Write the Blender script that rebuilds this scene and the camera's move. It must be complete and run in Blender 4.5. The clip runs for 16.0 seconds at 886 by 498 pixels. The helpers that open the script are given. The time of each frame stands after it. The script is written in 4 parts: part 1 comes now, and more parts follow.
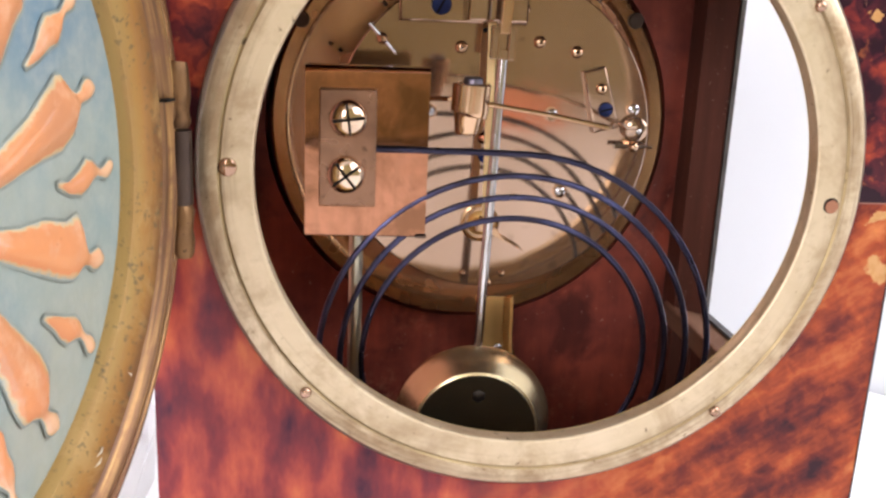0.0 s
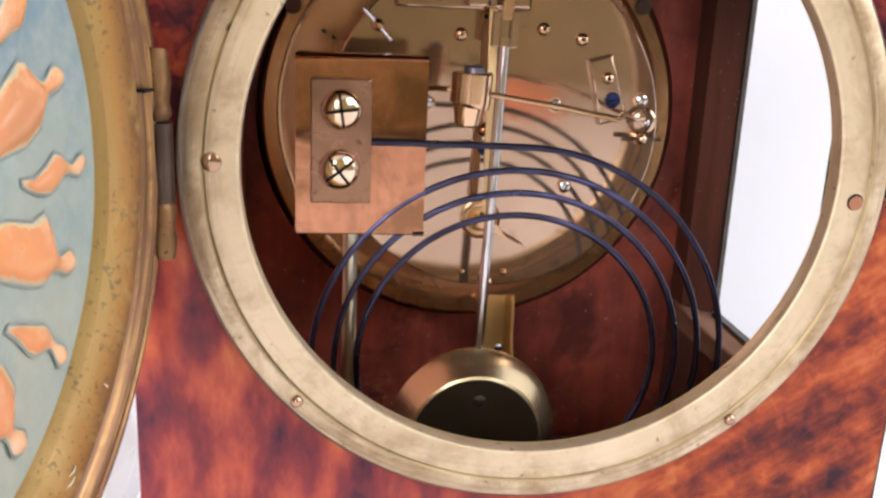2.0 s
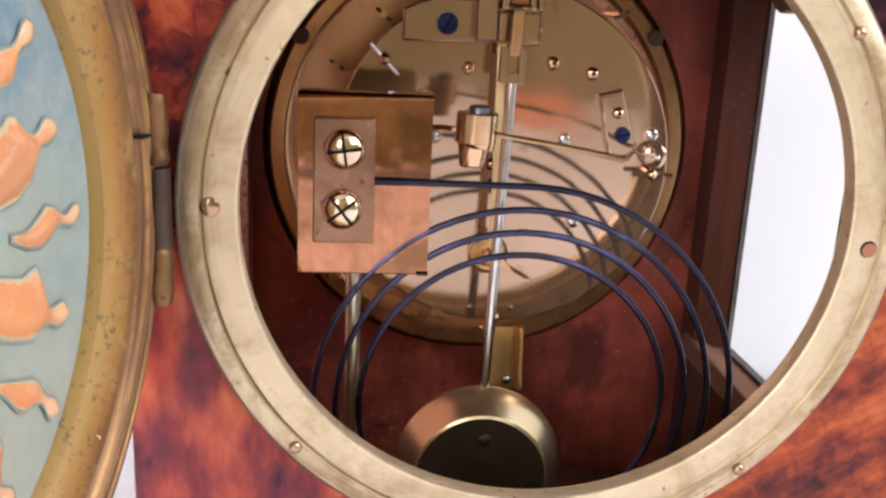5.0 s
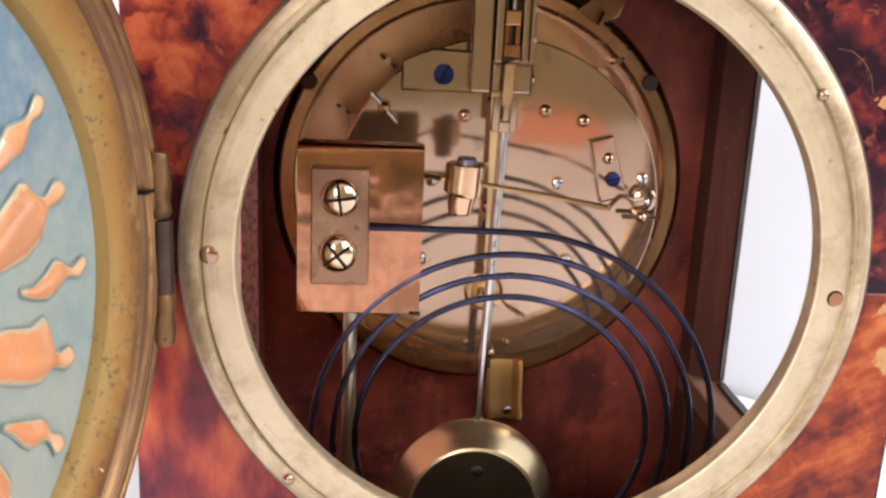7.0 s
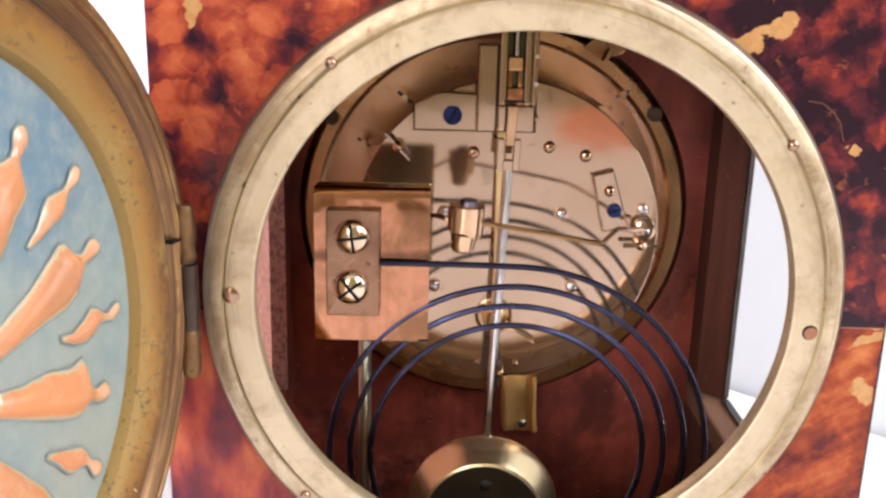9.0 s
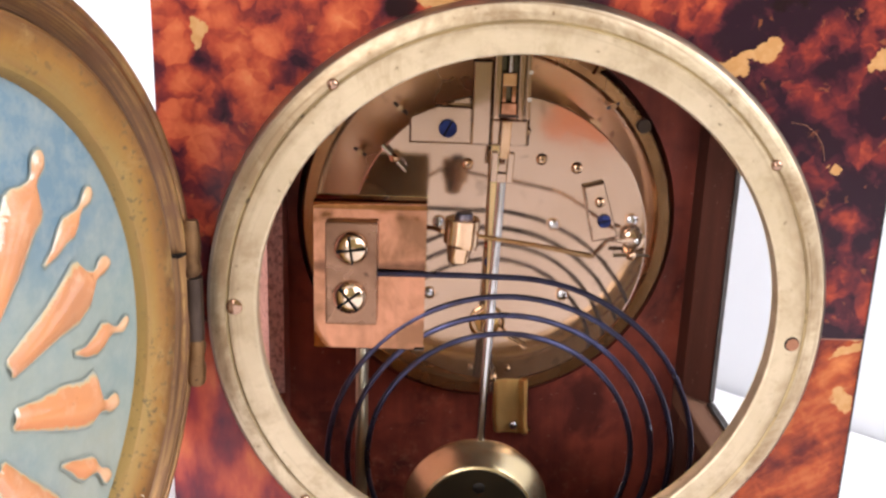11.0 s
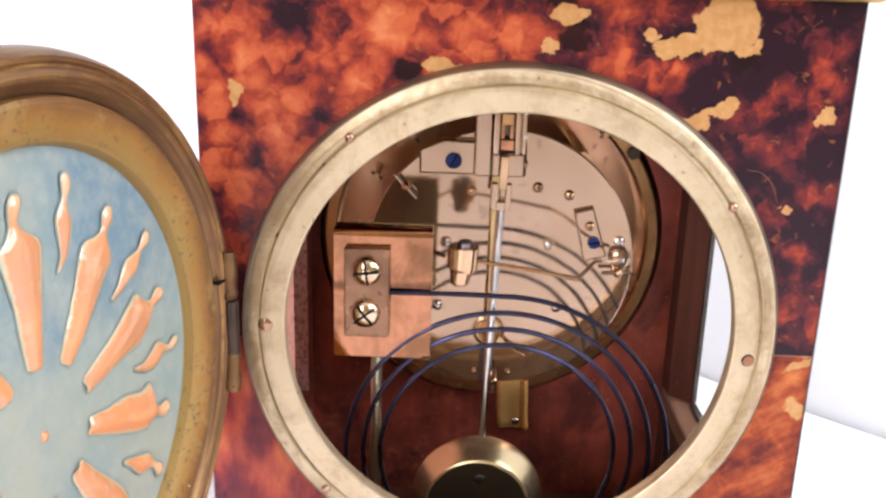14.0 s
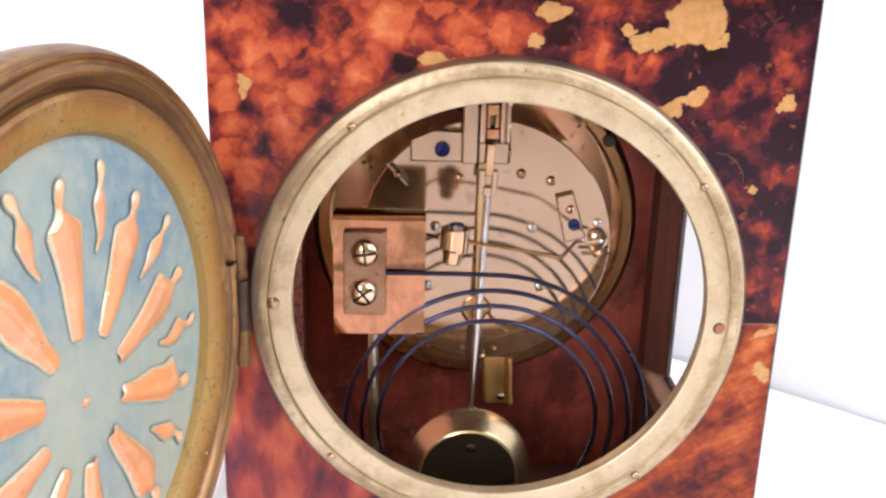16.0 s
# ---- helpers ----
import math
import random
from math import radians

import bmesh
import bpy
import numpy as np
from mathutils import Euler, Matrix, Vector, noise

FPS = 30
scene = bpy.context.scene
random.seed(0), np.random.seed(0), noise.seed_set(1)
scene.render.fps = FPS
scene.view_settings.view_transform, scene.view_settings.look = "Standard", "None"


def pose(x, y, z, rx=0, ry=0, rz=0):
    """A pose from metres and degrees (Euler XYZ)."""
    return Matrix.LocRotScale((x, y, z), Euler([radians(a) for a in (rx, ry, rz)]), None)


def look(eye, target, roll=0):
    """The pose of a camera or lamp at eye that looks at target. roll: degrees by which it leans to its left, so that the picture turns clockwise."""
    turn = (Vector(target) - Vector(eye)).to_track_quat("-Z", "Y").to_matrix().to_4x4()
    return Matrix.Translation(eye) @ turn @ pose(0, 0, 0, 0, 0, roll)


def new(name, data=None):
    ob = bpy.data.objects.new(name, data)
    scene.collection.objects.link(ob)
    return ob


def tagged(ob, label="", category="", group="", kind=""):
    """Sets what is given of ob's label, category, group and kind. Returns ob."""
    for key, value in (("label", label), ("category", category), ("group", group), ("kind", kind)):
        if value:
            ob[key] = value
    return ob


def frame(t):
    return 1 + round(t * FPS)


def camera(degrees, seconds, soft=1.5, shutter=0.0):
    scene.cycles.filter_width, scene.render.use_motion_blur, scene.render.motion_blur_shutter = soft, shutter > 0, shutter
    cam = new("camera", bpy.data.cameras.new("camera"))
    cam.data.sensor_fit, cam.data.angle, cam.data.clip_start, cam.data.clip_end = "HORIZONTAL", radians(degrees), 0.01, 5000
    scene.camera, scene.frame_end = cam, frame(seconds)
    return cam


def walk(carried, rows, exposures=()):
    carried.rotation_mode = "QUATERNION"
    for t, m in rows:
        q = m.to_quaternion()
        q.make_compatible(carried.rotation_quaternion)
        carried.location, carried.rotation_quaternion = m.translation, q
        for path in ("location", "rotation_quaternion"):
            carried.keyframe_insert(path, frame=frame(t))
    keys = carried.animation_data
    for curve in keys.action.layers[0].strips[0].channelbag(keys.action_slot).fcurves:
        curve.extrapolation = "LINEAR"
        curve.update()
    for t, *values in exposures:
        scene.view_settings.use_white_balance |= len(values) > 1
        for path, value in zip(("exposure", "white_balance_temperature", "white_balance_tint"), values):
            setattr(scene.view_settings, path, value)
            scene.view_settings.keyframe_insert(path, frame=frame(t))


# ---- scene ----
cam = camera(51.26, 16.0, soft=2.6)
PATH = [
    (0, -0.04051, -0.18452, 0.19633, 74.970, -2.440, -5.773),
    (0.5, -0.03777, -0.18515, 0.19697, 74.701, -2.405, -5.745),
    (1, -0.03626, -0.18289, 0.19628, 74.321, -2.324, -5.779),
    (1.5, -0.03651, -0.17574, 0.19547, 74.272, -2.110, -5.558),
    (2, -0.03981, -0.17246, 0.19491, 74.418, -2.408, -5.998),
    (2.5, -0.03986, -0.17119, 0.19411, 74.467, -2.347, -5.593),
    (3, -0.03958, -0.17020, 0.19482, 74.431, -2.324, -5.207),
    (3.5, -0.03996, -0.16891, 0.19413, 74.493, -2.316, -5.210),
    (4, -0.03858, -0.16867, 0.19584, 74.512, -1.998, -4.886),
    (4.5, -0.03607, -0.16442, 0.19498, 74.408, -2.033, -4.631),
    (5, -0.03629, -0.16776, 0.20137, 74.805, -2.557, -4.738),
    (7.5, -0.02544, -0.18005, 0.21353, 75.598, -2.396, -1.981),
    (8, -0.02282, -0.18402, 0.21940, 75.497, -2.174, -1.405),
    (8.5, -0.01721, -0.18967, 0.22625, 75.059, -1.439, -0.484),
    (9, -0.01760, -0.19187, 0.22572, 75.002, -1.429, 0.330),
    (11.5, -0.02145, -0.20210, 0.23684, 74.132, -1.889, -0.404),
    (12, -0.02497, -0.20818, 0.24333, 73.490, -2.425, 0.037),
    (12.5, -0.01977, -0.21293, 0.24954, 73.725, -2.940, -0.096),
    (13, -0.01697, -0.21633, 0.25029, 73.784, -2.631, 0.066),
    (13.5, -0.01368, -0.22229, 0.24772, 73.829, -2.223, -0.651),
    (14, -0.01453, -0.22613, 0.25285, 73.321, -1.693, 1.231),
    (14.5, -0.01589, -0.22917, 0.25051, 73.200, -2.093, -0.492),
    (15, -0.01888, -0.23249, 0.25418, 72.788, -2.509, -1.304),
    (15.5, -0.01492, -0.23776, 0.25542, 73.121, -2.011, -1.491),
    (16, -0.02200, -0.24546, 0.25413, 73.106, -1.469, -0.931),
]
walk(cam, [(t, pose(*row)) for t, *row in PATH], [(0, -0.06), (5.2, -0.07), (7.3, -0.05), (9.2, -0.02), (11.3, -0.01), (13.0, 0.0), (16.0, 0.02)])

# ---- light ----
BACK = Vector((0.67, 0.742, 0.0)).normalized()      # from the room's middle to the wall behind the table
SIDE = Vector((BACK.y, -BACK.x, 0.0))               # along that wall, towards the added right-hand window
world = bpy.data.worlds.new("sky")
scene.world = world
world.use_nodes = True
sky = world.node_tree.nodes.new("ShaderNodeTexSky")
sky.sky_type, sky.sun_disc = "NISHITA", False
sky.sun_elevation, sky.sun_rotation = radians(40), radians(200)
world.node_tree.links.new(sky.outputs[0], world.node_tree.nodes["Background"].inputs[0])
world.node_tree.nodes["Background"].inputs[1].default_value = 0.12

ROOM = Matrix(((SIDE.x, BACK.x, 0, 0), (SIDE.y, BACK.y, 0, 0), (0, 0, 1, 0), (0, 0, 0, 1)))
WALL_Y, NEAR_Y, LEFT_X, RIGHT_X, FLOOR_Z, CEIL_Z = 0.363, -2.85, -1.4, 1.45, -0.74, 1.75


def added_window_lamp(name, centre, aim, size, watts, colour):
    lamp = bpy.data.lights.new(name, "AREA")
    lamp.shape, lamp.size, lamp.size_y = "RECTANGLE", size[0], size[1]
    lamp.energy, lamp.color = watts, colour
    ob = new(name, lamp)
    ob.matrix_world = look(ROOM @ Vector(centre), ROOM @ Vector(aim))
    return ob


# unseen windows, added and balanced to light the ring, door, paper and case interior
added_window_lamp("added_window_light", (RIGHT_X - 0.025, -0.22, 1.05), (0.0, -0.22, 0.35), (1.1, 0.9), 13.0, (0.985, 0.98, 1.06))
added_window_lamp("added_window_light", (0.72, NEAR_Y + 0.025, 0.98), (0.1, 0.0, 0.25), (1.4, 1.2), 53.0, (1.02, 0.97, 1.01))
added_window_lamp("added_window_light", (0.66, WALL_Y - 0.025, 0.70), (0.0, -0.2, 0.15), (0.5, 0.9), 10.0, (0.985, 0.98, 1.06))
added_window_lamp("added_window_light", (LEFT_X + 0.02, -0.35, 0.62), (0.0, -0.25, 0.3), (1.2, 1.2), 23.0, (1.0, 0.97, 1.04))

# ---- materials ----


class Mat:
    """A node material with short calls for the usual chains."""

    def __init__(self, name):
        self.m = bpy.data.materials.new(name)
        self.m.use_nodes = True
        self.t = self.m.node_tree
        self.b = self.t.nodes["Principled BSDF"]
        self.co = self.t.nodes.new("ShaderNodeTexCoord").outputs["Object"]

    def n(self, kind, **inputs):
        node = self.t.nodes.new(kind)
        for key, value in inputs.items():
            self.put(node.inputs[key.replace("_", " ")], value)
        return node

    def put(self, socket, value):
        if isinstance(value, bpy.types.NodeSocket):
            self.t.links.new(value, socket)
        else:
            socket.default_value = value

    def noise(self, scale, detail=4.0, rough=0.55, co=None, dist=0.0):
        return self.n("ShaderNodeTexNoise", Vector=co or self.co, Scale=scale, Detail=detail, Roughness=rough, Distortion=dist).outputs[0]

    def stretch(self, sx, sy, sz, turn=(0, 0, 0)):
        node = self.n("ShaderNodeMapping", Vector=self.co, Scale=(sx, sy, sz), Rotation=turn)
        return node.outputs[0]

    def ramp(self, fac, *stops):
        node = self.n("ShaderNodeValToRGB", Fac=fac)
        ramp = node.color_ramp
        while len(ramp.elements) < len(stops):
            ramp.elements.new(0.5)
        for e, (at, colour) in zip(ramp.elements, stops):
            e.position = at
            e.color = (*colour, 1) if len(colour) == 3 else colour
        return node.outputs[0]

    def mask(self, fac, low, high):
        return self.n("ShaderNodeMapRange", Value=fac, From_Min=low, From_Max=high).outputs[0]

    def mix(self, fac, a, b, blend="MIX"):
        node = self.t.nodes.new("ShaderNodeMix")
        node.data_type, node.blend_type = "RGBA", blend
        self.put(node.inputs[0], fac)
        for socket, value in ((node.inputs[6], a), (node.inputs[7], b)):
            self.put(socket, (*value, 1) if isinstance(value, tuple) and len(value) == 3 else value)
        return node.outputs[2]

    def math(self, op, a, b=0.0, c=None):
        node = self.t.nodes.new("ShaderNodeMath")
        node.operation = op
        self.put(node.inputs[0], a)
        self.put(node.inputs[1], b)
        if c is not None:
            self.put(node.inputs[2], c)
        return node.outputs[0]

    def bump(self, height, strength=0.3, distance=0.0005, before=None):
        node = self.n("ShaderNodeBump", Height=height, Strength=strength, Distance=distance)
        if before is not None:
            self.put(node.inputs["Normal"], before)
        self.put(self.b.inputs["Normal"], node.outputs[0])
        return node.outputs[0]

    def set(self, **inputs):
        for key, value in inputs.items():
            socket = self.b.inputs[key.replace("_", " ")]
            self.put(socket, (*value, 1) if isinstance(value, tuple) and len(value) == 3 and socket.type == "RGBA" else value)
        return self


def metal(name, colour, dark, rough, spots=0.0, scale=180.0, grain=None, rough_far=0.12, bump=0.05, metallic=1.0, waves=0.0):
    """Worn metal: two tones by a slow noise, tarnish spots, uneven gloss; grain: stretch of a brushed finish."""
    m = Mat(name)
    slow, fine = m.noise(scale * 0.25, 3), m.noise(scale * 4, 3)
    col = m.mix(m.mask(slow, 0.42, 0.68), colour, dark)
    if spots:
        dots = m.noise(scale * 2.2, 2, 0.5)
        col = m.mix(m.math("MULTIPLY", m.mask(dots, 0.66, 0.74), spots), col, tuple(c * 0.22 for c in dark))
    m.set(Base_Color=col, Metallic=metallic)
    m.set(Roughness=m.math("ADD", m.math("MULTIPLY", m.mask(slow, 0.35, 0.7), rough_far), rough))
    if grain:
        fine = m.noise(1.0, 3, 0.6, m.stretch(*grain))
    first = m.bump(m.noise(55, 2), waves, 0.002) if waves else None
    m.bump(fine, bump, 0.0002, first)
    return m.m


def mat_ring():
    m = Mat("pale_brass")
    slow, dots = m.noise(45, 5, 0.65), m.noise(520, 2, 0.5)
    col = m.mix(m.mask(slow, 0.35, 0.7), (0.615, 0.50, 0.345), (0.50, 0.395, 0.25))
    col = m.mix(m.math("MULTIPLY", m.mask(m.noise(130, 4, 0.7), 0.50, 0.72), 0.7), col, (0.40, 0.30, 0.19))
    col = m.mix(m.math("MULTIPLY", m.mask(m.noise(42, 5, 0.72, None, 0.6), 0.50, 0.66), 0.6), col, (0.32, 0.215, 0.115))
    col = m.mix(m.math("MULTIPLY", m.mask(dots, 0.69, 0.75), 0.8), col, (0.1, 0.06, 0.03))
    sep = m.n("ShaderNodeSeparateXYZ", Vector=m.co)
    dz = m.math("SUBTRACT", sep.outputs[2], 0.1615)
    dx = m.math("SUBTRACT", sep.outputs[0], 0.0005)
    radius = m.math("SQRT", m.math("ADD", m.math("MULTIPLY", dx, dx), m.math("MULTIPLY", dz, dz)))
    near = m.mask(m.math("ABSOLUTE", m.math("SUBTRACT", radius, 0.0672)), 0.0044, 0.0006)
    grime = m.math("MULTIPLY", near, m.mask(m.noise(48, 5, 0.7, None, 0.6), 0.42, 0.60))
    col = m.mix(m.math("MULTIPLY", grime, 0.8), col, (0.24, 0.15, 0.075))
    round_it = m.n("ShaderNodeVectorMath", Vector=m.stretch(34, 34, 34))
    round_it.operation = "ADD"
    m.put(round_it.inputs[1], m.n("ShaderNodeCombineXYZ", X=m.math("MULTIPLY", radius, 1100.0)).outputs[0])
    worn = m.math("MULTIPLY", m.mask(m.noise(1.0, 4, 0.6, round_it.outputs[0]), 0.52, 0.66), m.mask(radius, 0.0612, 0.0664))
    col = m.mix(m.math("MULTIPLY", worn, 0.6), col, (0.17, 0.11, 0.06))
    m.set(Base_Color=col, Metallic=0.75, Roughness=m.math("ADD", 0.32, m.math("MULTIPLY", slow, 0.24)))
    m.bump(m.noise(900, 3), 0.12, 0.0003)
    return m.m


def mat_shell():
    """Tortoiseshell veneer: cloudy amber and red over dark brown, with clear yellow patches."""
    m = Mat("tortoiseshell")

    def shifted(scale, detail, by):
        cloud = m.n("ShaderNodeTexNoise", Vector=m.co, Scale=scale, Detail=detail, Roughness=0.55)
        move = m.n("ShaderNodeVectorMath", Vector=cloud.outputs["Color"])
        move.operation = "MULTIPLY_ADD"
        move.inputs[1].default_value = (by, 0.0, by)
        move.inputs[2].default_value = (-by / 2, 0.0, -by / 2)
        there = m.n("ShaderNodeVectorMath", Vector=move.outputs[0])
        there.operation = "ADD"
        m.put(there.inputs[1], m.co)
        return there.outputs[0]

    def near(co, spots):
        """How near a point lies to the nearest of the spots: 0 in its middle, 1 at its rim."""
        sep = m.n("ShaderNodeSeparateXYZ", Vector=co)
        total = None
        for cx, cz, rx, *more in spots:
            rz, turn = more if more else (rx, 0)
            c, s = math.cos(radians(turn)), math.sin(radians(turn))
            dx, dz = m.math("SUBTRACT", sep.outputs[0], cx), m.math("SUBTRACT", sep.outputs[2], cz)
            a, b = dx, dz
            if turn:
                a = m.math("ADD", m.math("MULTIPLY", dx, c), m.math("MULTIPLY", dz, s))
                b = m.math("SUBTRACT", m.math("MULTIPLY", dz, c), m.math("MULTIPLY", dx, s))
            a, b = m.math("MULTIPLY", a, 1 / rx), m.math("MULTIPLY", b, 1 / rz)
            d = m.math("SQRT", m.math("ADD", m.math("MULTIPLY", a, a), m.math("MULTIPLY", b, b)))
            total = d if total is None else m.math("MINIMUM", total, d)
        return total

    def cells(co, scale, smooth):
        node = m.n("ShaderNodeTexVoronoi", Vector=co, Scale=scale)
        node.feature = "SMOOTH_F1"
        node.inputs["Smoothness"].default_value = smooth
        return node

    co, wide, ragged = shifted(150, 4, 0.007), shifted(70, 4, 0.011), shifted(190, 5, 0.0085)
    big, mid = m.noise(30, 3, 0.5, co), m.noise(130, 4, 0.6, co)
    puff, small = cells(co, 120, 0.10), cells(co, 270, 0.12)
    tone = m.math("ADD", m.math("MULTIPLY", m.n("ShaderNodeSeparateXYZ", Vector=puff.outputs["Color"]).outputs[0], 0.13), m.math("MULTIPLY", m.n("ShaderNodeSeparateXYZ", Vector=small.outputs["Color"]).outputs[1], 0.08))
    val = m.math("ADD", m.math("ADD", m.math("MULTIPLY", big, 0.42), m.math("MULTIPLY", mid, 0.52)), tone)
    val = m.math("SUBTRACT", val, m.math("MULTIPLY", puff.outputs["Distance"], 0.12))
    # darker towards +x, then the dark clouds and the light puffs of this sheet
    across = m.n("ShaderNodeSeparateXYZ", Vector=wide).outputs[0]
    val = m.math("SUBTRACT", m.math("SUBTRACT", val, 0.012), m.math("MULTIPLY", m.mask(across, -0.015, 0.060), 0.125))
    dark = near(wide, ((-0.0731, 0.2329, 0.0045), (-0.0541, 0.2273, 0.0050), (-0.0488, 0.2197, 0.0048), (-0.0272, 0.2297, 0.0038), (-0.0452, 0.2431, 0.0030), (-0.0555, 0.2422, 0.0050), (-0.0695, 0.2168, 0.0035), (-0.0641, 0.2056, 0.0045), (0.0468, 0.2280, 0.0055), (0.0625, 0.2321, 0.0080), (0.0685, 0.2205, 0.0085), (0.0779, 0.2458, 0.0060), (0.0598, 0.2064, 0.0055), (0.0764, 0.2121, 0.0070), (0.0740, 0.1796, 0.0075), (0.0789, 0.1911, 0.0055), (0.0794, 0.1298, 0.0050), (0.0209, 0.2396, 0.0040), (0.0352, 0.2404, 0.0060)))
    light = near(wide, ((-0.0574, 0.2173, 0.0060), (-0.0743, 0.2398, 0.0040), (-0.0483, 0.2323, 0.0050), (-0.0125, 0.2385, 0.0055), (-0.0311, 0.2395, 0.0060), (-0.0654, 0.2301, 0.0050), (0.0012, 0.2405, 0.0060), (-0.0372, 0.2277, 0.0050), (0.0249, 0.2436, 0.0035), (0.0360, 0.2304, 0.0045), (0.0569, 0.2213, 0.0058), (0.0626, 0.2135, 0.0055), (0.0736, 0.2314, 0.0030), (0.0646, 0.2419, 0.0030), (-0.0716, 0.2087, 0.0060), (-0.0778, 0.2269, 0.0040), (0.0726, 0.1864, 0.0030)))
    val = m.math("SUBTRACT", val, m.math("MULTIPLY", m.mask(dark, 1.35, 0.55), 0.08))
    val = m.math("ADD", val, m.math("MULTIPLY", m.mask(light, 1.25, 0.75), 0.085))
    col = m.ramp(val, (0.31, (0.020, 0.008, 0.013)), (0.39, (0.060, 0.013, 0.018)), (0.46, (0.140, 0.022, 0.019)), (0.54, (0.28, 0.046, 0.024)), (0.64, (0.42, 0.095, 0.038)), (0.80, (0.55, 0.20, 0.085)))
    col = m.mix(m.math("MULTIPLY", m.mask(m.noise(330, 3, 0.6, co), 0.64, 0.72), 0.3), col, (0.48, 0.15, 0.045))
    yellow = near(ragged, ((0.0496, 0.2432, 0.0074, 0.0066, 0), (0.0395, 0.2374, 0.0074, 0.0024, 10), (0.0314, 0.2390, 0.0016, 0.0022, 0), (0.0556, 0.2372, 0.0030, 0.0017, 10), (0.0118, 0.2440, 0.0040, 0.0019, 0),
                       (0.0078, 0.2364, 0.0026, 0.0011, -35), (0.0436, 0.2186, 0.0048, 0.0025, 25), (0.0506, 0.2224, 0.0052, 0.0016, 25), (0.0764, 0.2213, 0.0022, 0.0024, 40), (0.0706, 0.1975, 0.0012, 0.0009, 0),
                       (-0.0711, 0.2226, 0.0016, 0.0036, 8), (-0.0187, 0.2308, 0.0056, 0.0018, 0)))
    low_patch = near(ragged, ((0.0806, 0.1592, 0.0014, 0.0022, 0), (0.0785, 0.1546, 0.0036, 0.0013, 20), (0.0800, 0.1412, 0.0026, 0.0036, 0)))
    black = near(ragged, ((0.0131, 0.2390, 0.0046, 0.0040, 0), (0.0548, 0.2338, 0.0036, 0.0022, 0), (-0.0278, 0.2302, 0.0034, 0.0028, 0), (0.0792, 0.1500, 0.0018, 0.0016, 0), (0.0792, 0.1330, 0.0040, 0.0050, 0), (0.0100, 0.2475, 0.0044, 0.0014, 0)))
    clear = m.mix(m.mask(m.noise(520, 3), 0.40, 0.62), (0.39, 0.20, 0.073), (0.44, 0.24, 0.098))
    col = m.mix(m.math("MULTIPLY", m.mask(black, 1.15, 0.85), 0.93), col, (0.014, 0.006, 0.007))
    col = m.mix(m.mask(yellow, 1.06, 0.97), col, clear)
    # the lower sheet: upright flecks on one side, slanting streaks on the other
    height = m.n("ShaderNodeSeparateXYZ", Vector=m.co).outputs[2]
    low = m.mask(height, 0.1574, 0.1570)
    fleck = m.math("ADD", m.math("MULTIPLY", m.noise(1.0, 4, 0.55, m.stretch(105, 1, 42)), 0.62), m.math("MULTIPLY", big, 0.38))
    upright = m.ramp(fleck, (0.36, (0.060, 0.018, 0.034)), (0.46, (0.21, 0.036, 0.040)), (0.54, (0.39, 0.075, 0.050)), (0.66, (0.66, 0.20, 0.075)))
    turned = m.n("ShaderNodeMapping", Vector=m.co, Rotation=(0, radians(33), 0))
    turned = m.n("ShaderNodeMapping", Vector=turned.outputs[0], Scale=(17, 1, 85))
    streak = m.math("ADD", m.math("MULTIPLY", m.noise(1.0, 5, 0.6, turned.outputs[0]), 0.62), m.math("MULTIPLY", mid, 0.38))
    slanting = m.ramp(streak, (0.38, (0.026, 0.008, 0.012)), (0.46, (0.12, 0.020, 0.013)), (0.54, (0.27, 0.052, 0.018)), (0.66, (0.46, 0.15, 0.045)))
    sheet = m.mix(m.mask(across, -0.02, 0.03), upright, slanting)
    sheet = m.mix(m.mask(low_patch, 1.08, 0.95), sheet, clear)
    col = m.mix(low, col, sheet)
    seam = m.math("MULTIPLY", m.mask(m.math("ABSOLUTE", m.math("SUBTRACT", height, 0.1572)), 0.00022, 0.0001), 0.45)
    col = m.mix(seam, col, (0.40, 0.21, 0.15))
    m.set(Base_Color=col, Roughness=m.math("ADD", 0.10, m.math("MULTIPLY", m.noise(60, 4), 0.12)), Specular_IOR_Level=0.18)
    m.bump(m.noise(160, 5), 0.05, 0.0006)
    return m.m


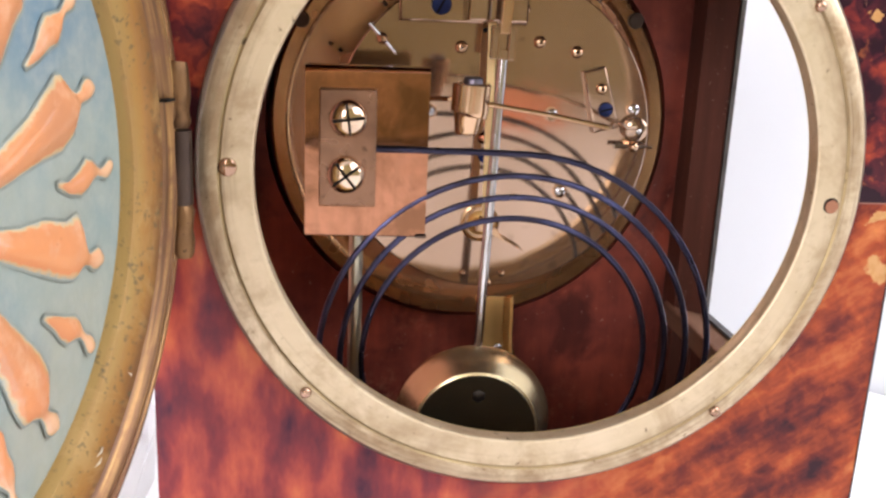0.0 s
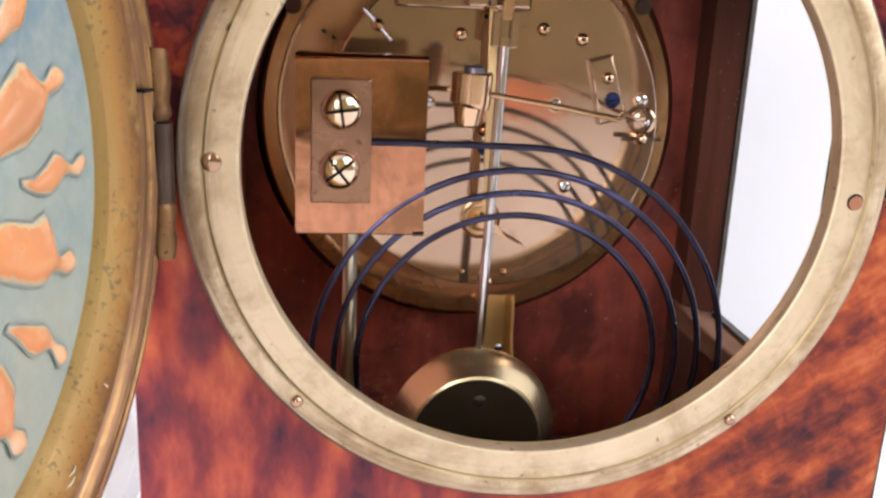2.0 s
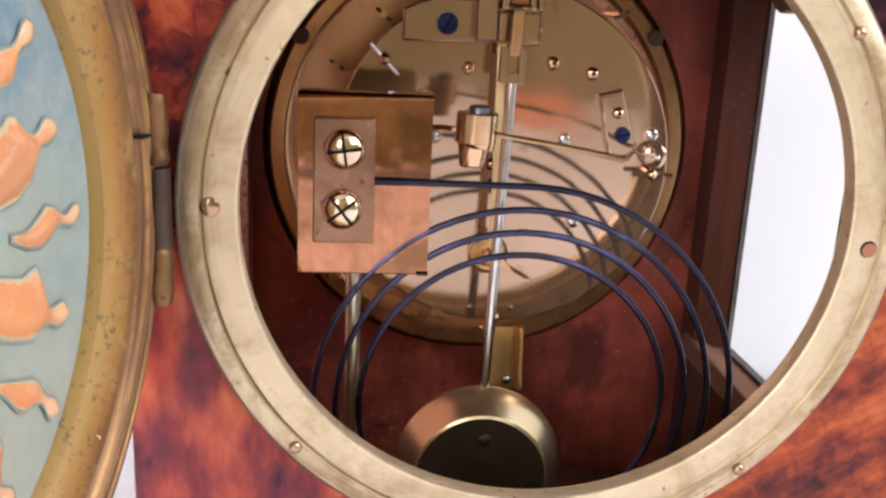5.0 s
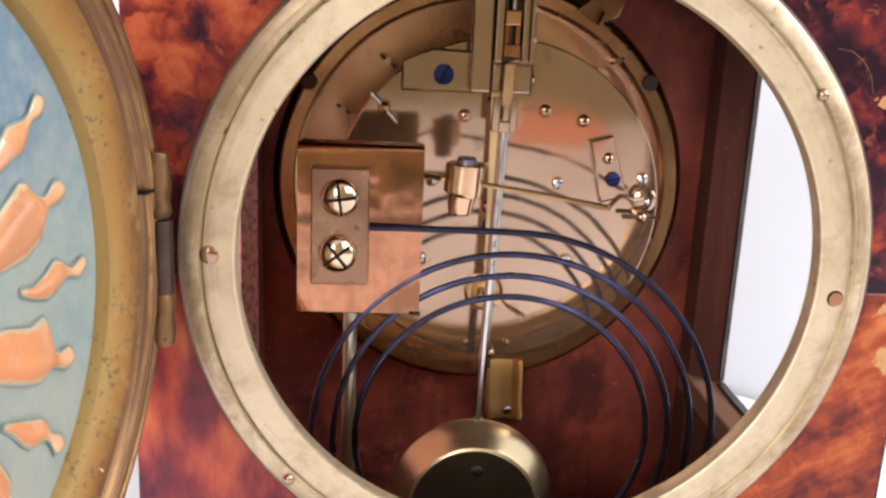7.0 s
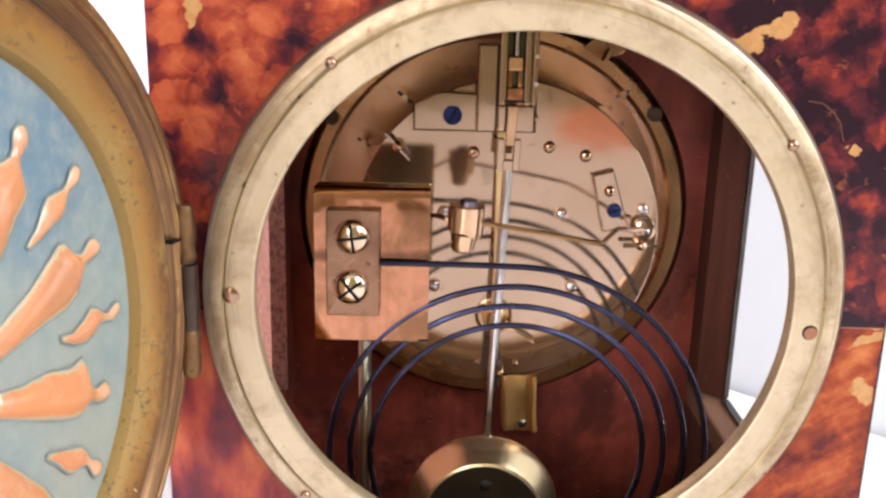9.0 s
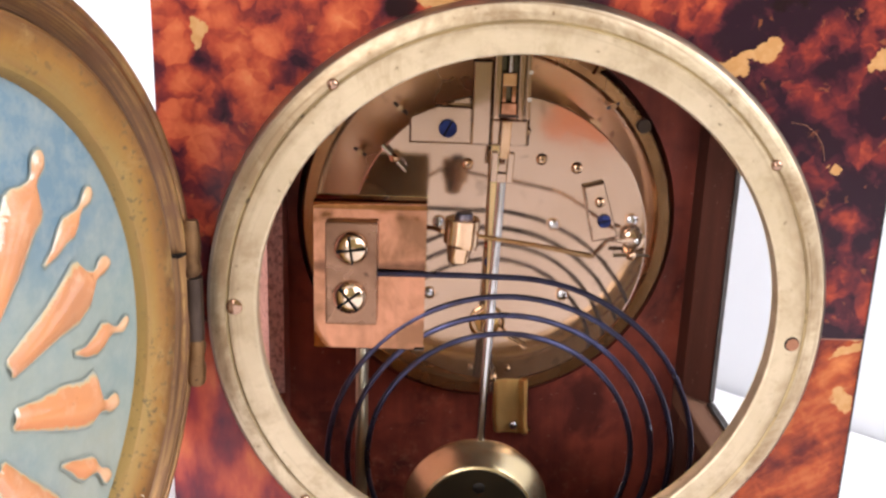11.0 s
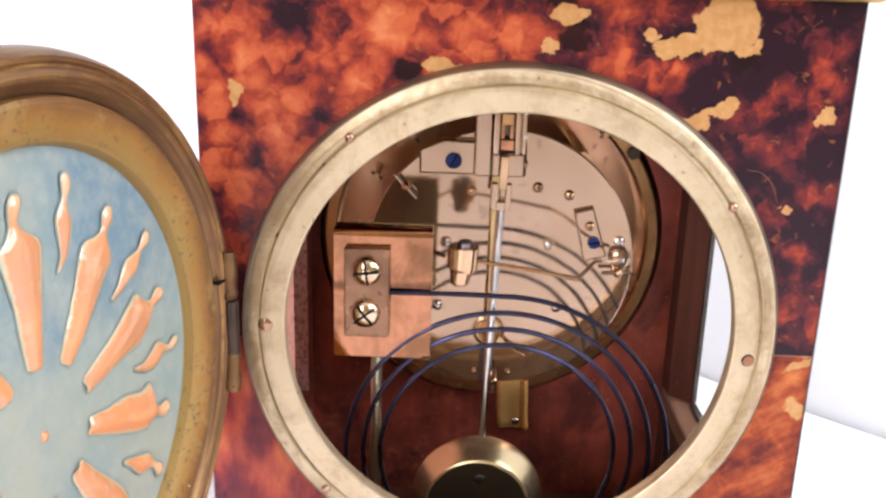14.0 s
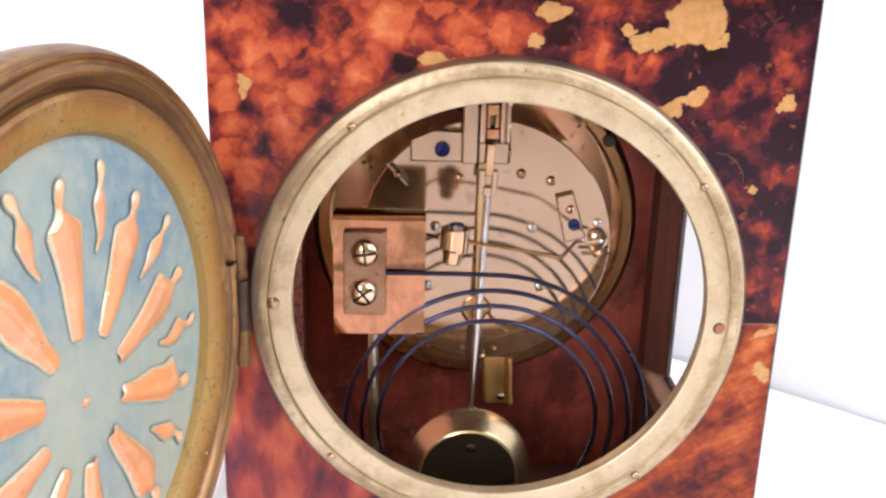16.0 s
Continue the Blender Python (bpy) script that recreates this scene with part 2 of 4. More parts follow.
def mat_wood(name, pale, dark, rough=0.4, axis="z", dust=0.0, blend=0.6, scuff=0.0):
    m = Mat(name)
    s = {"z": (220, 220, 14), "x": (14, 220, 220), "y": (220, 14, 220)}[axis]
    grain, slow = m.noise(1.0, 5, 0.65, m.stretch(*s)), m.noise(28, 4, 0.6)
    col = m.mix(m.mask(m.math("ADD", m.math("MULTIPLY", grain, blend), m.math("MULTIPLY", slow, 1 - blend)), 0.36, 0.64), dark, pale)
    if scuff:
        worn = m.math("MULTIPLY", m.mask(m.noise(34, 3, 0.5), 0.50, 0.64), m.mask(m.noise(420, 5, 0.7), 0.50, 0.66))
        col = m.mix(m.math("MULTIPLY", worn, scuff), col, (0.40, 0.17, 0.11))
        col = m.mix(m.math("MULTIPLY", m.mask(m.noise(50, 4, 0.6, None, 0.4), 0.52, 0.66), 0.7), col, (0.035, 0.010, 0.009))
    if dust:
        col = m.mix(m.math("MULTIPLY", m.mask(m.noise(700, 2), 0.70, 0.76), dust), col, (0.5, 0.36, 0.3))
    m.set(Base_Color=col, Roughness=m.math("ADD", rough, m.math("MULTIPLY", slow, 0.2)), Specular_IOR_Level=0.2)
    m.bump(grain, 0.25, 0.0004)
    return m.m


def mat_enamel():
    m = Mat("blue_grey_paint")
    slow, fine = m.noise(32, 5, 0.6), m.noise(260, 4, 0.65)
    col = m.mix(m.mask(slow, 0.38, 0.62), (0.19, 0.25, 0.235), (0.275, 0.29, 0.23))
    col = m.mix(m.mask(m.noise(14, 3), 0.5, 0.62), col, (0.115, 0.185, 0.225))
    col = m.mix(m.math("MULTIPLY", m.mask(fine, 0.40, 0.68), 0.5), col, (0.30, 0.32, 0.28))
    m.set(Base_Color=col, Roughness=0.5)
    m.bump(m.math("ADD", slow, m.math("MULTIPLY", fine, 0.3)), 0.35, 0.0012)
    return m.m


def mat_peach():
    m = Mat("peach_enamel")
    slow = m.noise(60, 4)
    col = m.mix(m.mask(slow, 0.35, 0.65), (0.60, 0.25, 0.105), (0.48, 0.215, 0.105))
    col = m.mix(m.mask(m.noise(170, 4, 0.6), 0.52, 0.68), col, (0.58, 0.30, 0.165))
    col = m.mix(m.math("MULTIPLY", m.mask(m.noise(420, 2), 0.68, 0.74), 0.6), col, (0.3, 0.14, 0.06))
    far = m.n("ShaderNodeVectorMath", Vector=m.co)
    far.operation = "DISTANCE"
    far.inputs[1].default_value = (-0.0923, -0.0672, 0.1674)
    knob = m.mask(m.math("ADD", far.outputs["Value"], m.math("MULTIPLY", slow, 0.004)), 0.0430, 0.0475)
    col = m.mix(m.math("MULTIPLY", knob, 0.6), col, (0.62, 0.43, 0.26))
    edge = m.n("ShaderNodeAttribute")
    edge.attribute_name = "edge"
    ragged = m.math("ADD", edge.outputs["Fac"], m.math("MULTIPLY", m.math("SUBTRACT", m.noise(520, 4, 0.6), 0.5), 0.7))
    col = m.mix(m.mask(ragged, 0.70, 0.82), col, (0.50, 0.36, 0.19))
    col = m.mix(m.mask(ragged, 0.84, 1.0), col, (0.33, 0.34, 0.27))
    m.set(Base_Color=col, Roughness=0.05, Specular_IOR_Level=0.9)
    m.bump(m.noise(200, 3), 0.22, 0.0008)
    return m.m


def plain(name, colour, rough=0.6, vary=0.06, scale=8.0, bump=0.05, **more):
    m = Mat(name)
    slow = m.noise(scale, 5, 0.6)
    col = m.mix(m.mask(slow, 0.3, 0.7), colour, tuple(max(0.0, c * (1 - vary)) for c in colour))
    m.set(Base_Color=col, Roughness=rough, **more)
    m.bump(m.noise(scale * 40, 3), bump, 0.0004)
    return m.m


RING = mat_ring()
SHELL = mat_shell()
FLANGE = metal("ochre_brass_flange", (0.80, 0.60, 0.26), (0.62, 0.44, 0.17), 0.5, 0.4, 150, None, 0.1, 0.05, 0.25)
GROOVE = metal("grimy_brass", (0.40, 0.30, 0.15), (0.16, 0.10, 0.05), 0.45, 0.8, 120, None, 0.12, 0.1, 0.6)
BRASS = metal("polished_brass_plate", (0.475, 0.33, 0.24), (0.415, 0.28, 0.195), 0.045, 0.3, 90, None, 0.05, 0.01, 0.86, 0.03)
BRASS_CUT = metal("brushed_brass", (0.62, 0.405, 0.255), (0.46, 0.29, 0.165), 0.15, 0.3, 200, None, 0.12, 0.04, 1.0, 0.06)
BRASS_OLD = metal("tarnished_brass", (0.58, 0.335, 0.16), (0.34, 0.18, 0.08), 0.18, 0.5, 150, None, 0.14, 0.1, 0.9, 0.12)
BRASS_SCREW = metal("bright_brass", (0.72, 0.55, 0.41), (0.52, 0.37, 0.25), 0.07, 0.3, 200, None, 0.08, 0.03, 1.0, 0.05)
BRASS_DIM = metal("browned_brass", (0.76, 0.46, 0.30), (0.56, 0.32, 0.19), 0.16, 0.5, 120, None, 0.14, 0.05, 0.75)
BRASS_OUT = metal("blackened_brass", (0.33, 0.26, 0.19), (0.14, 0.11, 0.085), 0.42, 0.3, 150)


def mat_rim(name, moulding):
    """Old brass of the door: turned lines round its middle, olive and brown tarnish, dirty specks, shading painted in
    the crease.
    """
    m = Mat(name)
    far = m.n("ShaderNodeVectorMath", Vector=m.co)
    far.operation = "DISTANCE"
    far.inputs[1].default_value = (-0.0923, -0.0672, 0.1674)
    radius = far.outputs["Value"]
    drift = m.n("ShaderNodeMapping", Vector=m.co, Scale=(26, 26, 26))
    lines = m.n("ShaderNodeVectorMath", Vector=drift.outputs[0])
    lines.operation = "ADD"
    m.put(lines.inputs[1], m.n("ShaderNodeCombineXYZ", X=m.math("MULTIPLY", radius, 1500.0 if moulding else 700.0)).outputs[0])
    turned, slow, streak = m.noise(1.0, 3, 0.6, lines.outputs[0]), m.noise(30, 5, 0.65), m.noise(110, 5, 0.7, None, 0.8)
    if moulding:
        col = m.mix(m.mask(turned, 0.40, 0.60), (0.105, 0.048, 0.018), (0.27, 0.142, 0.048))
        col = m.mix(m.math("MULTIPLY", m.mask(turned, 0.60, 0.70), 0.8), col, (0.48, 0.31, 0.11))
        col = m.mix(m.math("MULTIPLY", m.mask(streak, 0.46, 0.60), 0.7), col, (0.13, 0.058, 0.028))
        # soft shading line painted into the crease beside the band
        crease_shade = m.mask(m.math("ADD", m.math("ABSOLUTE", m.math("SUBTRACT", radius, 0.0634)), m.math("MULTIPLY", streak, 0.0012)), 0.0018, 0.0005)
        col = m.mix(m.math("MULTIPLY", crease_shade, 0.8), col, (0.085, 0.042, 0.026))
        m.set(Base_Color=col, Metallic=0.6, Roughness=m.math("ADD", 0.28, m.math("MULTIPLY", streak, 0.2)))
    else:
        across = m.math("ADD", m.mask(radius, 0.0530, 0.0630), m.math("MULTIPLY", m.math("SUBTRACT", m.noise(60, 4, 0.6), 0.5), 0.9))
        col = m.ramp(across, (0.15, (0.30, 0.188, 0.054)), (0.50, (0.30, 0.145, 0.030)), (0.85, (0.165, 0.072, 0.020)))
        col = m.mix(m.math("MULTIPLY", m.mask(turned, 0.46, 0.66), 0.5), col, (0.27, 0.135, 0.045))
        col = m.mix(m.math("MULTIPLY", m.mask(m.noise(48, 5, 0.7, None, 1.0), 0.54, 0.64), 0.5), col, (0.38, 0.24, 0.085))
        specks = m.math("MULTIPLY", m.mask(m.noise(24, 2), 0.48, 0.60), m.mask(m.noise(700, 3, 0.6), 0.58, 0.64))
        col = m.mix(m.math("MULTIPLY", specks, 0.75), col, (0.10, 0.075, 0.035))
        m.set(Base_Color=col, Metallic=0.4, Roughness=m.math("ADD", 0.40, m.math("MULTIPLY", streak, 0.2)))
    m.bump(m.math("ADD", turned, m.math("MULTIPLY", m.noise(700, 3), 0.4)), 0.25, 0.0005)
    return m.m


DOOR_BRASS = mat_rim("ochre_brass", False)
DOOR_EDGE = mat_rim("brown_brass_moulding", True)


def mat_copper():
    """Copper plating with brown handling stains, upright brush marks and the gong wire's shade painted on."""
    m = Mat("copper_plating")
    marks, cloud = m.noise(1.0, 4, 0.6, m.stretch(420, 420, 30)), m.noise(58, 5, 0.62, None, 0.5)
    col = m.mix(m.mask(cloud, 0.40, 0.60), (0.53, 0.238, 0.138), (0.25, 0.118, 0.062))
    col = m.mix(m.math("MULTIPLY", m.mask(m.noise(95, 5, 0.7, None, 0.8), 0.52, 0.66), 0.45), col, (0.18, 0.085, 0.05))
    col = m.mix(m.math("MULTIPLY", m.mask(marks, 0.48, 0.68), 0.4), col, (0.32, 0.16, 0.095))
    # shadow and reflection of the gong wire, painted as a dark streak above it
    line = m.math("ABSOLUTE", m.math("SUBTRACT", m.math("ADD", m.n("ShaderNodeSeparateXYZ", Vector=m.co).outputs[2], m.math("MULTIPLY", m.noise(160, 3), 0.003)), 0.1650))
    col = m.mix(m.math("MULTIPLY", m.mask(line, 0.0022, 0.0006), 0.75), col, (0.085, 0.04, 0.024))
    m.set(Base_Color=col, Metallic=1.0, Roughness=m.math("ADD", 0.04, m.math("MULTIPLY", cloud, 0.09)))
    m.bump(marks, 0.05, 0.0002, m.bump(m.noise(70, 2), 0.16, 0.002))
    return m.m


COPPER = mat_copper()


def mat_turned():
    """Brass turned on a lathe: gloss spread along the circles round the y axis."""
    m = Mat("turned_brass")
    slow = m.noise(40, 3)
    col = m.mix(m.mask(slow, 0.42, 0.68), (0.80, 0.66, 0.42), (0.70, 0.55, 0.32))
    col = m.mix(m.math("MULTIPLY", m.mask(m.noise(330, 2), 0.66, 0.74), 0.4), col, (0.2, 0.13, 0.06))
    tan = m.n("ShaderNodeTangent")
    tan.direction_type, tan.axis = "RADIAL", "Y"
    m.set(Base_Color=col, Metallic=0.95, Roughness=0.22, Anisotropic=0.85, Tangent=tan.outputs[0])
    return m.m


BOB_BRASS = mat_turned()
CLAMP = metal("brown_bronze", (0.27, 0.15, 0.095), (0.14, 0.075, 0.046), 0.24, 0.5, 260, None, 0.15, 0.08, 1.0, 0.1)
BLOCK = metal("yellow_brass_back", (0.84, 0.80, 0.46), (0.76, 0.70, 0.36), 0.22, 0.3, 150, None, 0.1, 0.05, 1.0)
# near-black tone: holds the bob face's dark reflection and the cheeks' shade
BRASS_SHADE = metal("shade_toned_brass", (0.10, 0.085, 0.055), (0.065, 0.055, 0.036), 0.12, 0.2, 150, None, 0.12, 0.05, 0.8)
POST = metal("plain_steel_post", (0.50, 0.46, 0.36), (0.38, 0.33, 0.24), 0.3, 0.4, 200)
STEEL = metal("bright_steel", (0.62, 0.60, 0.60), (0.5, 0.48, 0.48), 0.16, 0.2, 200)
DULL = metal("dark_steel", (0.10, 0.09, 0.085), (0.06, 0.05, 0.045), 0.35, 0.3, 300)
KNUCKLE = metal("worn_hinge_brass", (0.185, 0.10, 0.045), (0.055, 0.03, 0.017), 0.38, 0.8, 420, None, 0.2, 0.5, 0.92, 0.4)
SCREW = metal("brown_steel", (0.42, 0.27, 0.19), (0.30, 0.18, 0.12), 0.08, 0.3, 200)
HSCREW = metal("blue_grey_steel", (0.22, 0.21, 0.27), (0.13, 0.12, 0.16), 0.28, 0.3, 200)
HINGE = metal("brown_black_steel", (0.10, 0.07, 0.055), (0.045, 0.032, 0.026), 0.4, 0.3, 200)
BLUED = metal("blued_steel", (0.030, 0.045, 0.15), (0.018, 0.022, 0.07), 0.22, 0.0, 300)
WIRE = metal("blued_gong_wire", (0.060, 0.060, 0.115), (0.036, 0.032, 0.052), 0.27, 0.2, 400)
GILT = metal("gilt_moulding", (0.75, 0.52, 0.18), (0.5, 0.32, 0.1), 0.3, 0.4, 300)
BRASS_BAR = metal("bright_brass_bar", (0.95, 0.73, 0.38), (0.88, 0.64, 0.30), 0.30, 0.3, 200, None, 0.1, 0.05, 0.5)
GOLD = metal("yellow_brass", (0.86, 0.56, 0.20), (0.68, 0.42, 0.13), 0.28, 0.3, 160, (300, 300, 12), 0.1, 0.08, 0.4, 0.08)
MAHOGANY = mat_wood("red_mahogany", (0.29, 0.060, 0.036), (0.085, 0.020, 0.016), 0.34, "z", 0.4, 0.25, 0.55)
MAHOGANY_X = mat_wood("brown_mahogany", (0.105, 0.034, 0.022), (0.058, 0.020, 0.013), 0.45, "z", 0.4)
RAIL = mat_wood("dusty_rail", (0.22, 0.115, 0.07), (0.14, 0.065, 0.04), 0.7, "y", 0.7)
RAWWOOD = mat_wood("pale_raw_wood", (0.78, 0.58, 0.28), (0.62, 0.43, 0.18), 0.6, "z")


def mat_paper():
    """Thin pink paper that lets daylight through."""
    m = Mat("pink_paper")
    col = m.mix(m.mask(m.noise(900, 3, 0.6, m.stretch(1, 1, 0.6)), 0.44, 0.66), (0.86, 0.62, 0.55), (0.46, 0.26, 0.22))
    thin = m.n("ShaderNodeBsdfTranslucent", Color=col)
    m.set(Base_Color=col, Roughness=0.8)
    mix = m.n("ShaderNodeMixShader", Fac=0.7)
    m.put(mix.inputs[1], m.b.outputs[0])
    m.put(mix.inputs[2], thin.outputs[0])
    m.put(m.t.nodes["Material Output"].inputs[0], mix.outputs[0])
    m.bump(m.noise(900, 3), 0.5, 0.0005)
    return m.m


PINK = mat_paper()
ENAMEL, PEACH = mat_enamel(), mat_peach()
TABLE = plain("white_lacquer", (0.82, 0.80, 0.80), 0.35, 0.02, 3)
WALLPAINT = plain("white_wall_paint", (0.79, 0.795, 0.80), 0.8, 0.03, 2)
BACKWALL = plain("pale_grey_wall_paint", (0.68, 0.70, 0.72), 0.8, 0.03, 2)
OAK = mat_wood("warm_oak", (0.42, 0.20, 0.085), (0.28, 0.12, 0.05), 0.45, "x")
# for the unseen east wall, toned to give the brass its olive reflection
KHAKI = plain("khaki_wall_paint", (0.29, 0.255, 0.12), 0.8, 0.12, 3)
SILLOAK = mat_wood("orange_oak", (0.82, 0.33, 0.19), (0.74, 0.28, 0.15), 0.5, "y")
CEIL = plain("white_ceiling_paint", (0.8, 0.8, 0.8), 0.9, 0.03, 2)
BORDER = plain("olive_border", (0.235, 0.265, 0.225), 0.5, 0.4, 120, 0.3)
SLOT = plain("dark_slot", (0.012, 0.010, 0.009), 0.95, 0.2, 300, 0.05, Specular_IOR_Level=0.1)
PALE = plain("bare_scratch", (0.62, 0.55, 0.42), 0.6, 0.2, 300)
PLUG = plain("bare_wood", (0.32, 0.13, 0.065), 0.8, 0.3, 300)
BLACK = plain("black_lacquer", (0.012, 0.010, 0.010), 0.35, 0.2, 60)
GLASS = Mat("clear_glass")
GLASS.set(Base_Color=(1, 1, 1), Roughness=0.3, Transmission_Weight=0.55, IOR=1.12)
GLASS = GLASS.m

# ---- mesh helpers ----


def thing(name, label, category, group="", kind="", at=(0, 0, 0)):
    ob = new(name)
    ob.empty_display_size = 0.01
    ob.location = at
    return tagged(ob, label, category, group, kind)


def part(name, bm, material, parent=None, label="", smooth=32):
    me = bpy.data.meshes.new(name)
    bmesh.ops.recalc_face_normals(bm, faces=bm.faces)
    for f in bm.faces:
        f.smooth = True
    for e in bm.edges:
        if len(e.link_faces) == 2:
            a, b = (f.calc_area() for f in e.link_faces)
            bend = e.calc_face_angle(0.0)
            e.smooth = not (bend > radians(smooth) or (bend > radians(8) and max(a, b) > 6 * min(a, b)))
    bm.to_mesh(me)
    bm.free()
    me.materials.append(material)
    ob = new(name, me)
    if parent is not None:
        ob.parent = parent
        base = Vector((0, 0, 0))
        up = parent
        while up is not None:
            base += up.location
            up = up.parent
        ob.location = -base
    return tagged(ob, label)


def box(x0, x1, y0, y1, z0, z1, bevel=0.0, bm=None, seg=2):
    bm = bm or bmesh.new()
    made = bmesh.ops.create_cube(bm, size=1.0)["verts"]
    for v in made:
        v.co = Vector(((x0 + x1) / 2 + v.co.x * (x1 - x0), (y0 + y1) / 2 + v.co.y * (y1 - y0), (z0 + z1) / 2 + v.co.z * (z1 - z0)))
    if bevel:
        edges = list({e for v in made for e in v.link_edges})
        bmesh.ops.bevel(bm, geom=edges, offset=bevel, segments=seg, profile=0.5, affect="EDGES")
    return bm


def revolve(profile, cx, cz, seg=96, closed=True, bm=None):
    """A ring or disc round an axis along y through (cx, cz); profile: (radius, y) in order."""
    bm = bm or bmesh.new()
    rows = []
    for r, y in profile:
        if r < 1e-6:
            rows.append([bm.verts.new((cx, y, cz))])
        else:
            rows.append([bm.verts.new((cx + r * math.sin(a), y, cz + r * math.cos(a))) for a in (2 * math.pi * k / seg for k in range(seg))])
    pairs = list(zip(rows, rows[1:]))
    if closed and len(rows[0]) > 1 and len(rows[-1]) > 1:
        pairs.append((rows[-1], rows[0]))
    for a, b in pairs:
        for k in range(seg):
            q = (k + 1) % seg
            if len(a) == 1:
                bm.faces.new((a[0], b[k], b[q]))
            elif len(b) == 1:
                bm.faces.new((a[k], a[q], b[0]))
            else:
                bm.faces.new((a[k], a[q], b[q], b[k]))
    return bm


def dome(cx, cz, y, r, height, seg=20, bm=None, foot=0.0):
    """A round head on a plane y, rising towards -y."""
    rows = [(r, y), (r, y - foot)] if foot else [(r, y)]
    rows += [(r * math.cos(a), y - foot - height * math.sin(a)) for a in (radians(d) for d in (22, 45, 68))]
    return revolve(rows + [(0.0, y - foot - height)], cx, cz, seg, False, bm)


def head(cx, cz, y, r, h, seg=24):
    """A flat screw head with a turned edge, rising h from the plane y."""
    return revolve([(r, y), (r, y - h * 0.7), (r * 0.9, y - h), (0.0, y - h)], cx, cz, seg, False)


def tube(points, r, seg=10, bm=None, ends=True):
    """A round bar along the points; r: one radius or one for each point."""
    bm = bm or bmesh.new()
    pts = [Vector(p) for p in points]
    rad = r if isinstance(r, (list, tuple)) else [r] * len(pts)
    rows, ref = [], None
    for k, p in enumerate(pts):
        ahead = (pts[min(k + 1, len(pts) - 1)] - pts[max(k - 1, 0)]).normalized()
        if ref is None:
            ref = ahead.orthogonal().normalized()
        ref = (ref - ahead * ref.dot(ahead)).normalized()
        other = ahead.cross(ref)
        rows.append([bm.verts.new(p + rad[k] * (math.cos(a) * ref + math.sin(a) * other)) for a in (2 * math.pi * n / seg for n in range(seg))])
    for a, b in zip(rows, rows[1:]):
        for k in range(seg):
            bm.faces.new((a[k], a[(k + 1) % seg], b[(k + 1) % seg], b[k]))
    if ends:
        bm.faces.new(rows[0][::-1])
        bm.faces.new(rows[-1])
    return bm


def slab(outline, y0, y1, bevel=0.0, bm=None):
    """A plate with that outline in x and z, from y0 (front) to y1."""
    bm = bm or bmesh.new()
    front = [bm.verts.new((x, y0, z)) for x, z in outline]
    back = [bm.verts.new((x, y1, z)) for x, z in outline]
    n = len(outline)
    faces = [bm.faces.new(front), bm.faces.new(back[::-1])]
    faces += [bm.faces.new((front[k], back[k], back[(k + 1) % n], front[(k + 1) % n])) for k in range(n)]
    if bevel:
        bmesh.ops.bevel(bm, geom=list(faces[0].edges), offset=bevel, segments=2, profile=0.5, affect="EDGES")
    return bm


def holed(x0, x1, z0, z1, cx, cz, r, y0, y1, seg=96):
    """A rectangular board from y0 to y1 with a round hole through it."""
    bm = bmesh.new()
    rows = []
    for y in (y0, y1):
        inner, outer = [], []
        for k in range(seg):
            a = 2 * math.pi * k / seg + math.pi / 4
            dx, dz = math.cos(a), math.sin(a)
            t = min(((x1 if dx > 0 else x0) - cx) / dx if abs(dx) > 1e-9 else 9, ((z1 if dz > 0 else z0) - cz) / dz if abs(dz) > 1e-9 else 9)
            inner.append(bm.verts.new((cx + r * dx, y, cz + r * dz)))
            outer.append([cx + t * dx, y, cz + t * dz])
        for x in (x0, x1):            # pull the nearest ray to each corner
            for z in (z0, z1):
                k = min(range(seg), key=lambda i: (outer[i][0] - x) ** 2 + (outer[i][2] - z) ** 2)
                outer[k] = [x, y, z]
        rows.append((inner, [bm.verts.new(p) for p in outer]))
    (fi, fo), (bi, bo) = rows
    for k in range(seg):
        q = (k + 1) % seg
        bm.faces.new((fi[k], fi[q], fo[q], fo[k]))
        bm.faces.new((bi[k], bo[k], bo[q], bi[q]))
        bm.faces.new((fi[k], bi[k], bi[q], fi[q]))
        bm.faces.new((fo[k], fo[q], bo[q], bo[k]))
    return bm


def cross_slot(cx, cz, y, r, width, turn, single=False):
    """Thin dark bars in a screw head's slots."""
    bm = bmesh.new()
    for extra in ((0,) if single else (0, 90)):
        a = radians(turn + extra)
        c, s = math.cos(a), math.sin(a)
        pts = [(-r, -width), (r, -width), (r, width), (-r, width)]
        slab([(cx + u * c - v * s, cz + u * s + v * c) for u, v in pts], y, y + 0.0012, 0, bm)
    return bm


def room(bm):
    bm.transform(ROOM)
    return bm


# ---- the room ----
def structure(name, bm, material, label):
    ob = part(name, bm, material, None, label)
    return tagged(ob, label, "room", kind="structure")


T = 0.12
structure("floor", room(box(LEFT_X - T, RIGHT_X + T, NEAR_Y - T, WALL_Y + T, FLOOR_Z - T, FLOOR_Z)), OAK, "warm brown oak floor of the room")
structure("ceiling", room(box(LEFT_X - T, RIGHT_X + T, NEAR_Y - T, WALL_Y + T, CEIL_Z, CEIL_Z + T)), CEIL, "plain white painted ceiling")
# openings in the walls are added to go with the lamps
bm = bmesh.new()
